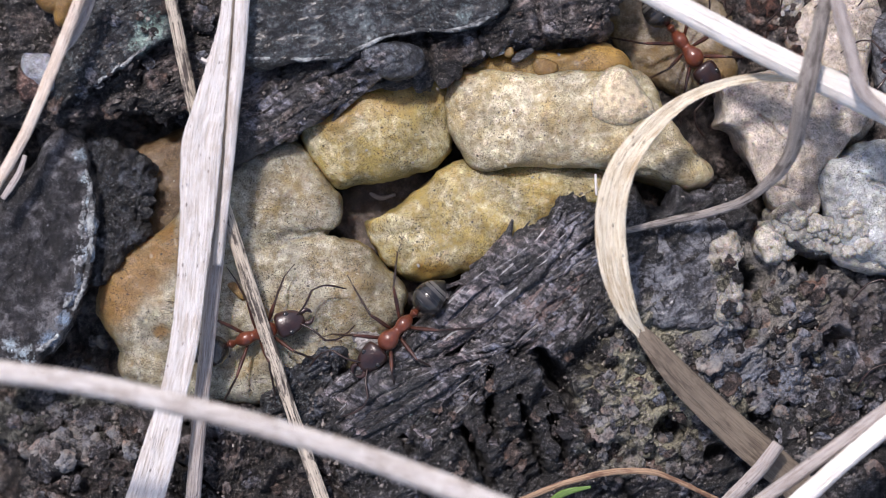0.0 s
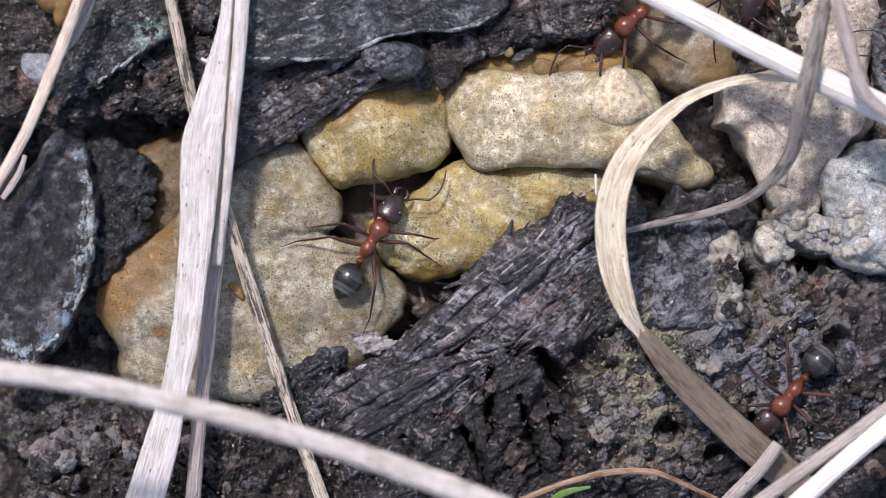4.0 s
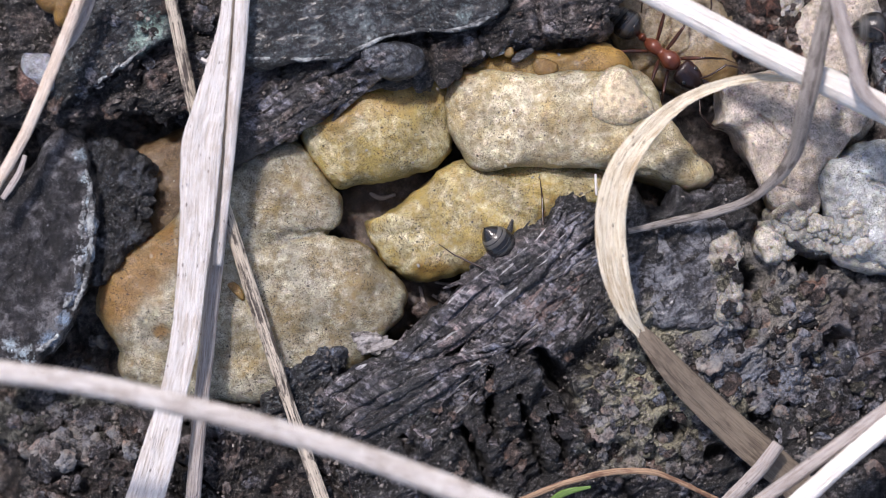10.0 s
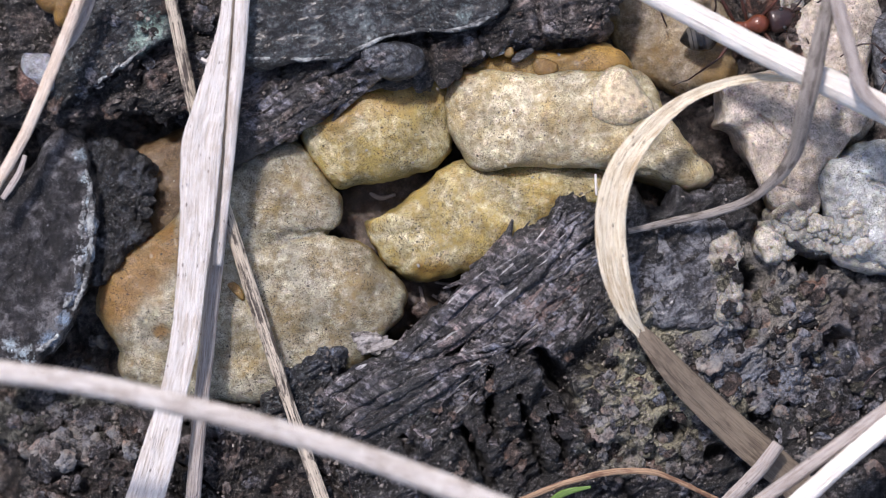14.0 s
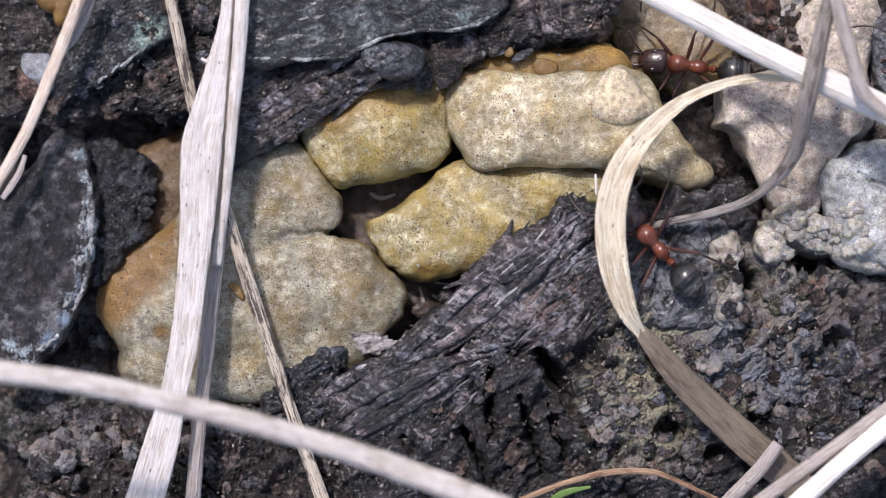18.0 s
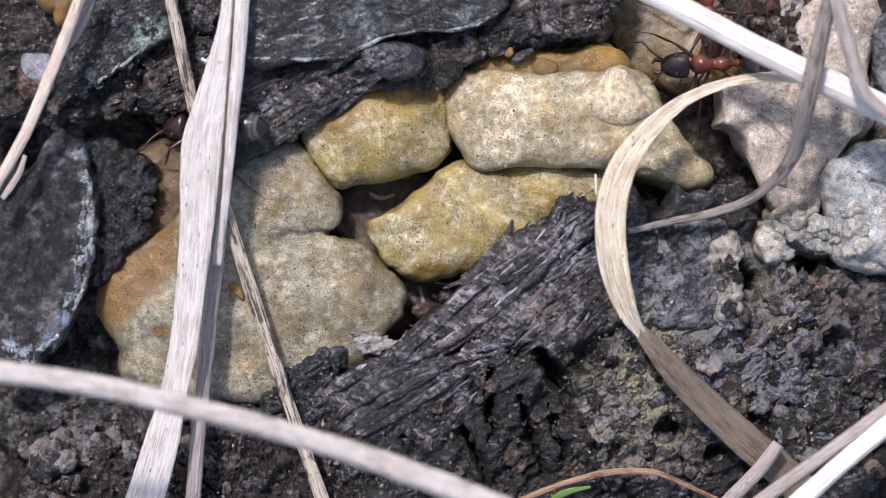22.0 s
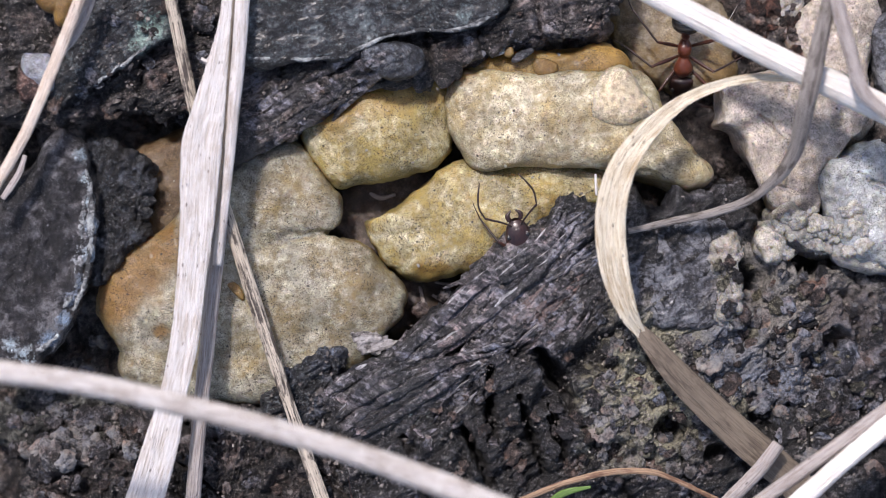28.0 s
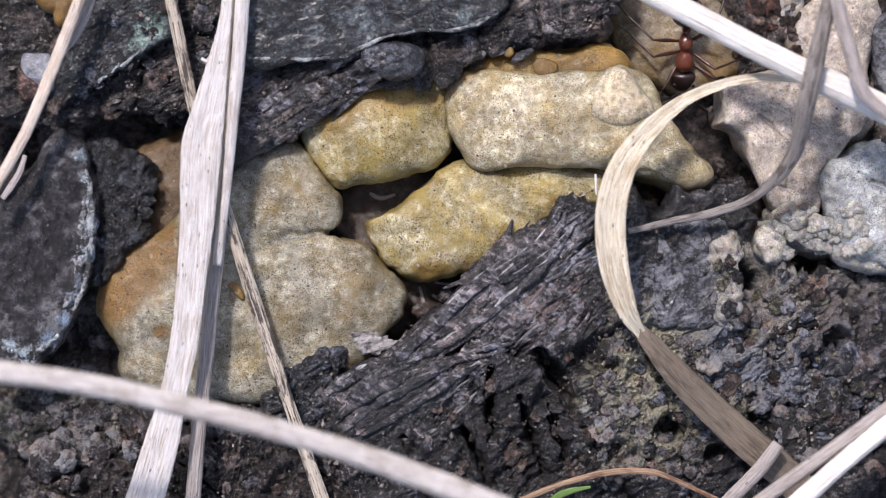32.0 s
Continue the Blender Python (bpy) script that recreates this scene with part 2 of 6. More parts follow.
def barky(name, dark, mid, light, grain=(1, 1, 1), turn=0, gloss=0.5, patches=(), size=1.0, loose=False, pale=0.0, cracks=0.0, shine=0.6, hue=True):
    """Weathered bark: black pits, dark body, mid ridges and pale flecks by one relief, with crevice shade and glints
    painted in; pale shifts it lighter.
    """
    n = Nodes(name, loose=loose)
    co = n.stretch(grain, turn)
    big = n.noise(2.4 * size, 5, 0.6, co, 0.6)
    fine = n.noise(0.6 * size, 5, 0.68, co, 0.5)
    grit = n.noise(0.2 * size, 4, 0.7)
    vein = n.noise(1.0 * size, 3, 0.6, n.stretch((0.45 * grain[0], 1.9 * grain[1], 1.5), turn - 25))
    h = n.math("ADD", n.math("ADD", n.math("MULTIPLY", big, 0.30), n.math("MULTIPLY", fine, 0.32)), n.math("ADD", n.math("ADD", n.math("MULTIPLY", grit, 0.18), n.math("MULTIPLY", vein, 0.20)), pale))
    # broad dark clusters put the deep shade of crevices into the colour
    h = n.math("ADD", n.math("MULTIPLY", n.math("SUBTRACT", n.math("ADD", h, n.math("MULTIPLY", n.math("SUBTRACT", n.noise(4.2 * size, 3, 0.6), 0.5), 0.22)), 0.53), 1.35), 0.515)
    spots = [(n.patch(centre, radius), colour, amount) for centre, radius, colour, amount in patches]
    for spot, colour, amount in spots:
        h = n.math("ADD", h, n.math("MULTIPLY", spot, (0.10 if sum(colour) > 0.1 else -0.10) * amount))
    # lowest stops blacken the pits as shade would
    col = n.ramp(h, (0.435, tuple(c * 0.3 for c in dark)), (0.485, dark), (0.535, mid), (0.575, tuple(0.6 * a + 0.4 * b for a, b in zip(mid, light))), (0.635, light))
    if hue:
        tint = n.ramp(n.noise(1.6 * size, 4, 0.65), (0.36, (0.82, 0.94, 1.22)), (0.50, (0.97, 0.98, 1.05)), (0.60, (1.10, 0.97, 0.98)), (0.70, (1.3, 0.98, 0.86)))
        col = n.mix(1.0, col, tint, "MULTIPLY")
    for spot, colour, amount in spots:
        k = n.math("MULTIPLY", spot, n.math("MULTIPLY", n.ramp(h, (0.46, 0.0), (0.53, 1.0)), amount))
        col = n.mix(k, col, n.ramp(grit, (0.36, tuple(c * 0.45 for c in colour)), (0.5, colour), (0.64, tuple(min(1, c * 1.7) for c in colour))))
    # tiny sparkles, painted pale in the base colour as well as smoother
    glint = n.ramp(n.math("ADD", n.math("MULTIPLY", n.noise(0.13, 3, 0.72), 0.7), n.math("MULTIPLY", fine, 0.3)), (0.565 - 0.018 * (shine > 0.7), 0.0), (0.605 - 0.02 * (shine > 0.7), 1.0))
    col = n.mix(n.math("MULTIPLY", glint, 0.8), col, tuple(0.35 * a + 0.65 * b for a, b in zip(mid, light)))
    layers = [(big, 0.55 * size), (vein, 0.35 * size), (fine, 0.5 * size), (grit, 0.2), (n.noise(0.07, 3, 0.7), 0.11)]
    if cracks:
        warp = n.nt.nodes.new("ShaderNodeVectorMath")
        warp.operation = "MULTIPLY_ADD"
        tex = n.nt.nodes.new("ShaderNodeTexNoise")
        tex.inputs["Scale"].default_value = 0.9
        n.nt.links.new(n.co, tex.inputs["Vector"])
        n.nt.links.new(tex.outputs["Color"], warp.inputs[0])
        warp.inputs[1].default_value = (1.6, 1.6, 1.6)
        n.nt.links.new(n.co, warp.inputs[2])
        line = n.ramp(n.cells(cracks, "DISTANCE_TO_EDGE", warp.outputs[0]), (0.006, 1.0), (0.022, 0.0))
        line = n.math("MULTIPLY", line, n.ramp(n.noise(1.7, 3, 0.6), (0.45, 0.0), (0.52, 1.0)))
        col = n.mix(line, col, tuple(c * 0.2 for c in dark))
        layers.append((n.math("SUBTRACT", 1.0, line), 0.25))
    n.bump(*layers)
    return n.finish(color=col, rough=n.math("SUBTRACT", n.ramp(fine, (0.38, gloss + 0.3), (0.58, gloss + 0.06)), n.math("MULTIPLY", glint, 0.25)), spec=shine,
                    coat=n.math("MULTIPLY", n.ramp(n.noise(0.5 * size, 4, 0.7), (0.48, 0.0), (0.60, 1.0)), 0.35 if shine > 0.7 else 0.05), coat_rough=0.3)


def straw(name, pale, stain, dots=0.5, warm=0.5, gloss=0.48, spec=0.45, blotch=0.0):
    """Dry grass or torn fibre with veins along it."""
    n = Nodes(name, True)
    co = n.stretch((9, 0.25, 9))
    line = n.noise(1.0, 5, 0.6, co)
    line2 = n.noise(0.5, 3, 0.6, co)
    wash = n.noise(2.5, 4, 0.6)
    col = n.mix(n.ramp(line, (0.40, 0.0), (0.60, 1.0)), pale, tuple(c * 0.78 for c in pale))
    col = n.mix(n.math("MULTIPLY", n.ramp(line2, (0.52, 0.0), (0.68, 1.0)), warm), col, stain)
    col = n.mix(n.ramp(wash, (0.48, 0.0), (0.75, 0.4)), col, tuple(0.5 * (a + b) for a, b in zip(pale, stain)))
    spots = n.math("MULTIPLY", n.ramp(n.cells(0.45, co=n.stretch((1.6, 0.6, 1.6))), (0.08, 1.0), (0.2, 0.0)), n.ramp(n.noise(1.2, 4, 0.7), (0.46, 0.0), (0.58, dots)))
    col = n.mix(spots, col, (0.06, 0.045, 0.035))
    if blotch:
        mould = n.ramp(n.math("ADD", n.math("MULTIPLY", n.noise(0.9, 5, 0.72, n.stretch((2.2, 0.55, 2.2))), 0.7), n.math("MULTIPLY", n.noise(3.2, 3, 0.6), 0.3)), (0.50, 0.0), (0.565, blotch))
        col = n.mix(mould, col, tuple(c * 0.9 for c in stain))
    n.bump((line, 0.09), (line2, 0.04), (n.noise(0.3, 3, 0.6), 0.03))
    return n.finish(color=col, rough=gloss, spec=spec, sss=0.05, sss_radius=(1, 0.7, 0.4), sss_scale=0.0004)


def chitin(name, col, col2, gloss, bands=()):
    """Ant shell; bands: (millimetres along the body, colour), from the rear forwards."""
    n = Nodes(name)
    c = n.mix(n.ramp(n.noise(0.5, 4, 0.6), (0.35, 0.0), (0.65, 1.0)), col, col2)
    if bands:
        x = n.nt.nodes.new("ShaderNodeSeparateXYZ")
        n.nt.links.new(n.co, x.inputs[0])
        along = n.math("ADD", n.math("DIVIDE", n.math("ADD", x.outputs[0], 4.0), 2.5), n.math("MULTIPLY", n.math("SUBTRACT", n.noise(0.3, 2, 0.5), 0.5), 0.03))
        c = n.mix(0.85, c, n.ramp(along, *[((p + 4.0) / 2.5, q) for p, q in bands]))
    n.bump((n.noise(0.10, 3, 0.6), 0.012), (n.noise(0.4, 2, 0.5), 0.04))
    return n.finish(color=c, rough=gloss, spec=0.5, coat=0.3, coat_rough=0.15)


RESIN = resin("crusted_resin", (0.40, 0.30, 0.15), (0.49, 0.425, 0.305), 0.6, 0.2, 0.4, 0.1)
# last three stains: amber that also paints the shade below the bark lip
RESIN_GOLD = resin("golden_resin", (0.36, 0.277, 0.09), (0.38, 0.348, 0.23), 1.0, 0.42, 0.6, stains=(
    ((-0.59, -1.26, -1), 1.3), ((1.73, -0.43, -1), 1.2), ((3.58, 0.49, -1), 1.2), ((6.2, 1.73, -1), 1.5), ((-5.63, 7.53, 0), 1.6), ((-2.88, 8.76, 0), 1.9), ((-0.43, 8.91, 0), 1.4)), stain_tone=(0.29, 0.185, 0.05))
RESIN_CREAM = resin("cream_resin", (0.39, 0.31, 0.16), (0.475, 0.437, 0.32), 0.95, 0.40, 0.58, stains=(((1.2, 9.3, 0), 1.0), ((8.2, 7.4, 1), 0.5)), stain_tone=(0.40, 0.28, 0.13))
RESIN_GREY = resin("greyed_resin", (0.235, 0.182, 0.088), (0.282, 0.268, 0.205), 1.0, 0.38, 0.56, stains=(
    ((-17.24, -1.51, -1), 2.6), ((-14.93, 0.03, -1), 1.8), ((-15.28, -4.41, 0), 0.5), ((-17.6, -3.2, -1), 1.6), ((-15.6, -1.4, -1), 1.4)), stain_tone=(0.235, 0.135, 0.045))
# amber and crust tones lowered to include the shade of the hollow
RESIN_DEEP = resin("shaded_amber_resin", (0.21, 0.14, 0.055), (0.24, 0.205, 0.15), 0.5, 0.36, 0.56, stains=(((15.2, 9.6, -3), 1.6),))
HONEY = resin("honey_amber_resin", (0.36, 0.22, 0.06), (0.42, 0.32, 0.17), 0.9, 0.5, 0.8, 0.7)
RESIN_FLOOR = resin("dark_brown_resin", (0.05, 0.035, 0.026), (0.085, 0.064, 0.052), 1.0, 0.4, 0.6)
# brown amber of its own, with the shade on that end mixed in
RESIN_BROWN_SHADED = resin("shaded_brown_resin", (0.11, 0.07, 0.032), (0.12, 0.085, 0.05), 0.3, 0.4, 0.7)
STONE = resin("mauve_crust", (0.33, 0.285, 0.24), (0.40, 0.35, 0.295), 0.8, 0.2, 0.5, -0.3)
STONE_DULL = resin("dull_grey_crust", (0.27, 0.245, 0.21), (0.32, 0.30, 0.265), 0.9, 0.2, 0.5, -0.3)
STONE_BLUE = resin("bluish_crust", (0.25, 0.265, 0.265), (0.31, 0.325, 0.32), 0.9, 0.2, 0.5, -0.3)
STONE_LOOSE = resin("warm_crumb", (0.33, 0.29, 0.225), (0.40, 0.375, 0.33), 0.7, 0.2, 0.5, -0.3, True)
SOIL = barky("litter_soil", (0.055, 0.046, 0.04), (0.15, 0.125, 0.105), (0.38, 0.34, 0.29), pale=0.01)
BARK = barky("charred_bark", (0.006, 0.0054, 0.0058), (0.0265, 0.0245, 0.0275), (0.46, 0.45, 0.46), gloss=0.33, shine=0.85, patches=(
    # near-black over the gashed lower left end of the slab
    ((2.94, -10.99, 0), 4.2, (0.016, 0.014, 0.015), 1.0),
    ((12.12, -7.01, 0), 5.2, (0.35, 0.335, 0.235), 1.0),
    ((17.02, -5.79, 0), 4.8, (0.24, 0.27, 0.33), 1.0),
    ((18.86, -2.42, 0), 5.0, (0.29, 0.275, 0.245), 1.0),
    # the two near-black ones paint shade into the deep pit and the gashes
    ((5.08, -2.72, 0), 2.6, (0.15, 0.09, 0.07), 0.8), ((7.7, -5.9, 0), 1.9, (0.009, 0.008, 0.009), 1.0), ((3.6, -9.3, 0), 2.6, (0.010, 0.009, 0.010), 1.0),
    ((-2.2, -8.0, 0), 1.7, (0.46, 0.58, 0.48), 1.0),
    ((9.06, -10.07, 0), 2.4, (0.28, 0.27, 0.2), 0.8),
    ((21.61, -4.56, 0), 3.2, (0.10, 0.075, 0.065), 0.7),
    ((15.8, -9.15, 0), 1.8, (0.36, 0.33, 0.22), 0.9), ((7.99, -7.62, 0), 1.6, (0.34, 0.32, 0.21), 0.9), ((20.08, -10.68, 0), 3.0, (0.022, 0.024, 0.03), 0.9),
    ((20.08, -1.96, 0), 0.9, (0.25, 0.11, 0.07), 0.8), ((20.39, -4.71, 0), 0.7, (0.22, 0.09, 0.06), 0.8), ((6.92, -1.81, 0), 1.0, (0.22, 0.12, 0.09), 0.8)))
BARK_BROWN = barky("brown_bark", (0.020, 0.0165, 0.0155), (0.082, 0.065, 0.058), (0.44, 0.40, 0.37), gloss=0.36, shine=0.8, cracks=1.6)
CHIP_BROWN = barky("brown_chip", (0.05, 0.036, 0.03), (0.15, 0.105, 0.082), (0.40, 0.34, 0.29), pale=0.02, loose=True)
CHIP_MOSS = barky("lichened_stone", (0.06, 0.06, 0.052), (0.14, 0.14, 0.12), (0.36, 0.37, 0.33), hue=False, pale=0.02)
CHIP_DARK = barky("dark_chip", (0.022, 0.021, 0.022), (0.07, 0.064, 0.064), (0.36, 0.35, 0.35), pale=0.02, loose=True)
CHIP_GREY = barky("grey_chip", (0.11, 0.105, 0.10), (0.28, 0.265, 0.245), (0.46, 0.44, 0.39), pale=0.04, loose=True)
CHIP_BLUE = barky("blue_grey_chip", (0.035, 0.038, 0.045), (0.12, 0.128, 0.145), (0.42, 0.44, 0.46), pale=0.04, loose=True)
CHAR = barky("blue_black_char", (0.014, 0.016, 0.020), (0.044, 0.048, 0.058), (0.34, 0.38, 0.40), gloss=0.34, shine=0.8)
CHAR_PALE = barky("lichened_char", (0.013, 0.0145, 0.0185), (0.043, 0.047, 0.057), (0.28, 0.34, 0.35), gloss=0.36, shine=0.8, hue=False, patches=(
    ((-15.6, 12.0, 2), 1.1, (0.26, 0.40, 0.34), 0.8), ((-16.2, 10.9, 2), 0.7, (0.28, 0.42, 0.37), 0.8), ((-1.2, 12.2, 2), 0.9, (0.28, 0.40, 0.37), 0.7), ((-4.4, 11.2, 2), 0.5, (0.46, 0.56, 0.58), 0.9),
    ((-4.7, 12.2, 2), 0.5, (0.42, 0.52, 0.52), 0.8), ((-7.0, 12.4, 2), 0.9, (0.22, 0.25, 0.28), 0.7), ((1.0, 12.6, 2), 0.9, (0.26, 0.36, 0.36), 0.7)))
CHAR_RIM = barky("bleached_edge_char", (0.024, 0.022, 0.025), (0.068, 0.064, 0.070), (0.30, 0.30, 0.31), gloss=0.4, shine=0.7, hue=False, patches=(
    ((-19.36, 5.01, 1.7), 0.48, (0.34, 0.42, 0.47), 1.0), ((-19.00, 3.72, 1.7), 0.51, (0.50, 0.60, 0.64), 1.0), ((-18.79, 2.60, 1.7), 0.48, (0.44, 0.53, 0.58), 1.0), ((-18.76, 1.24, 1.7), 0.58, (0.42, 0.51, 0.60), 1.0), ((-19.45, 0.79, 1.7), 0.48, (0.45, 0.45, 0.46), 1.0), ((-18.91, -0.27, 1.7), 0.64, (0.46, 0.55, 0.62), 1.0), ((-19.45, -0.57, 1.7), 0.48, (0.55, 0.58, 0.60), 1.0), ((-19.21, -1.78, 1.7), 0.61, (0.42, 0.5, 0.60), 1.0), ((-19.82, -2.63, 1.7), 0.54, (0.40, 0.47, 0.58), 1.0), ((-20.30, -3.75, 1.7), 0.58, (0.30, 0.40, 0.52), 1.0), ((-21.11, -4.80, 1.7), 0.61, (0.30, 0.40, 0.52), 1.0), ((-22.32, -5.77, 1.7), 0.64, (0.46, 0.56, 0.62), 1.0), ((-23.08, -5.10, 1.7), 0.56, (0.46, 0.55, 0.6), 1.0), ((-21.33, 1.24, 1.7), 0.45, (0.42, 0.42, 0.42), 1.0), ((-20.90, 4.80, 1.7), 0.40, (0.30, 0.28, 0.27), 1.0)))
RIM = barky("pale_weathered_rim", (0.16, 0.17, 0.18), (0.40, 0.43, 0.44), (0.68, 0.74, 0.74), hue=False)
SLATE = barky("slate_bark", (0.10, 0.104, 0.120), (0.215, 0.225, 0.255), (0.42, 0.44, 0.46), gloss=0.34, shine=0.8, cracks=1.5, hue=False, pale=0.02)
STRAW = straw("bleached_straw", (0.74, 0.72, 0.70), (0.38, 0.29, 0.21), 1.0, 0.7, blotch=0.3)
STRAW_TAN = straw("tan_straw", (0.80, 0.70, 0.60), (0.36, 0.24, 0.16), 0.9, 0.8, blotch=0.35)
STRAW_GREY = straw("grey_straw", (0.46, 0.42, 0.40), (0.20, 0.15, 0.12), 0.9, 0.9, blotch=0.35)
STRAW_WHITE = straw("sun_bleached_straw", (0.95, 0.92, 0.87), (0.60, 0.46, 0.32), 0.2, 0.3, blotch=0.1)
STRAW_WARM = straw("buff_straw", (0.85, 0.775, 0.61), (0.38, 0.25, 0.11), 0.9, 1.0, blotch=0.4)
STRAW_LILAC = straw("lilac_grey_straw", (0.74, 0.71, 0.68), (0.28, 0.21, 0.16), 1.0, 1.0, blotch=0.6)
STRAW_BROWN = straw("brown_straw", (0.22, 0.18, 0.135), (0.07, 0.05, 0.036), 0.5, 0.9, blotch=0.5)
STRAW_DARK = straw("weathered_grey_straw", (0.31, 0.285, 0.265), (0.08, 0.065, 0.055), 0.9, 1.0, blotch=0.8)
STRAW_SPECK = straw("speckled_straw", (0.66, 0.58, 0.47), (0.06, 0.048, 0.042), 1.0, 1.0, blotch=0.95)
STRAW_RED = straw("tan_brown_blade", (0.40, 0.27, 0.17), (0.16, 0.075, 0.045), 0.4, 0.9, blotch=0.7)
GREEN = straw("fresh_green_blade", (0.14, 0.25, 0.06), (0.10, 0.2, 0.03), 0.0, 0.3)


# ---- ground ----
def ground():
    fine = np.arange(-32, 32.01, 0.16)
    wide = 32 * 1.28 ** np.arange(1, 30)
    xs = np.concatenate([-wide[::-1], fine, wide])
    ys = np.concatenate([-wide[::-1], np.arange(-20, 20.01, 0.16), wide])
    gx, gy = np.meshgrid(xs, ys)
    p = np.column_stack([gx.ravel(), gy.ravel(), np.zeros(gx.size)])
    z = -4.8 + 1.0 * fbm(p, 7, 4, 0.5, 3) + 0.55 * fbm(p, 1.2, 4, 0.6, 5)
    # the top right corner lies higher, the hollow under the resin lower
    z += 3.0 / (1 + np.exp(-np.clip((p[:, 0] - 19.5) + 0.6 * (p[:, 1] - 6), -40, 40) / 1.4)) * (np.hypot(p[:, 0] - 22, p[:, 1] - 10) < 40)
    far = np.maximum(np.abs(p[:, 0]) / 32, np.abs(p[:, 1]) / 20)
    z = np.where(far > 1.02, -4.8 + (z + 4.8) * np.exp(-(far - 1.02)) + 6 * fbm(p, 400, 2, 0.5, 9) * (1 - np.exp(-(far - 1.02) * 0.05)), z)
    v = np.column_stack([p[:, :2], z])
    w = len(xs)
    i = (np.arange(len(ys) - 1)[:, None] * w + np.arange(w - 1)[None, :]).ravel()
    WALKED.append(v[far < 1])
    ob = part("ground", mesh_of("ground", v, np.stack([i, i + 1, i + w + 1, i + w], 1)), SOIL)
    return tagged(ob, "dark crumbly forest soil and bark litter", "ground", kind="structure")


soil = ground()


# ---- bark ----
def turned(p, degrees, stretch):
    c, s = np.cos(np.radians(degrees)), np.sin(np.radians(degrees))
    return np.column_stack([(p[:, 0] * c + p[:, 1] * s) / stretch, -p[:, 0] * s + p[:, 1] * c, p[:, 2]])


def bark_relief(depth, scale, degrees=0, stretch=3, seed=0, fine=0.12, crack=0.5, strand=None, gashes=(), pits=()):
    """Ridges and pits along one direction, with cracks across it; strand(x, y) is how far torn fibres show."""
    def relief(p, upness):
        q = turned(p, degrees, stretch)
        h = depth * (0.8 * fbm(q, scale, 4, 0.55, seed, True) - 0.5) + fine * fbm(q, 0.6, 4, 0.7, seed + 2)
        h += 0.6 * depth * np.clip(fbm(p, scale * 1.3, 3, 0.5, seed + 6), -1, 0.25)
        deep = np.clip(0.16 - np.abs(lattice(turned(p, degrees + 70, 3.2) / (scale * 1.8) + seed)), 0, 1) / 0.16
        h -= crack * deep ** 2
        if strand:
            k = strand(p[:, 0], p[:, 1])
            r = turned(p, degrees + 8 * lattice(p / 5.0), 9)
            h = h * (1 - 0.6 * k) + k * (0.30 * fbm(r, 0.55, 3, 0.6, seed + 4, True) - 0.15)
        for (ax, ay), (bx, by), wide, deep in gashes:
            t = np.clip(((p[:, 0] - ax) * (bx - ax) + (p[:, 1] - ay) * (by - ay)) / ((bx - ax) ** 2 + (by - ay) ** 2), 0, 1)
            d = np.hypot(p[:, 0] - ax - t * (bx - ax), p[:, 1] - ay - t * (by - ay)) + 0.12 * lattice(p / 0.5)
            h -= deep * np.exp(-(d / (wide * (0.35 + 0.65 * np.sin(np.pi * np.clip(t, 0.08, 0.92))))) ** 2)
        for (ax, ay), wide, deep in pits:
            d = np.hypot(p[:, 0] - ax, p[:, 1] - ay) + 0.5 * wide * lattice(p / 1.2)
            h -= deep * np.exp(-(d / wide) ** 4) - 0.25 * deep * np.exp(-((d - 1.35 * wide) / (0.3 * wide)) ** 2)
        return h
    return relief


def bark(name, label, outline, material, z, up, down, **kw):
    ob = part(name, mesh_of(name, *slab(outline, z, up, down, **kw)), material)
    return tagged(ob, label, "bark", "bark around the resin")


def fall(x0, y0, dx, dy, slope):
    return lambda x, y: -slope * ((x - x0) * dx + (y - y0) * dy)


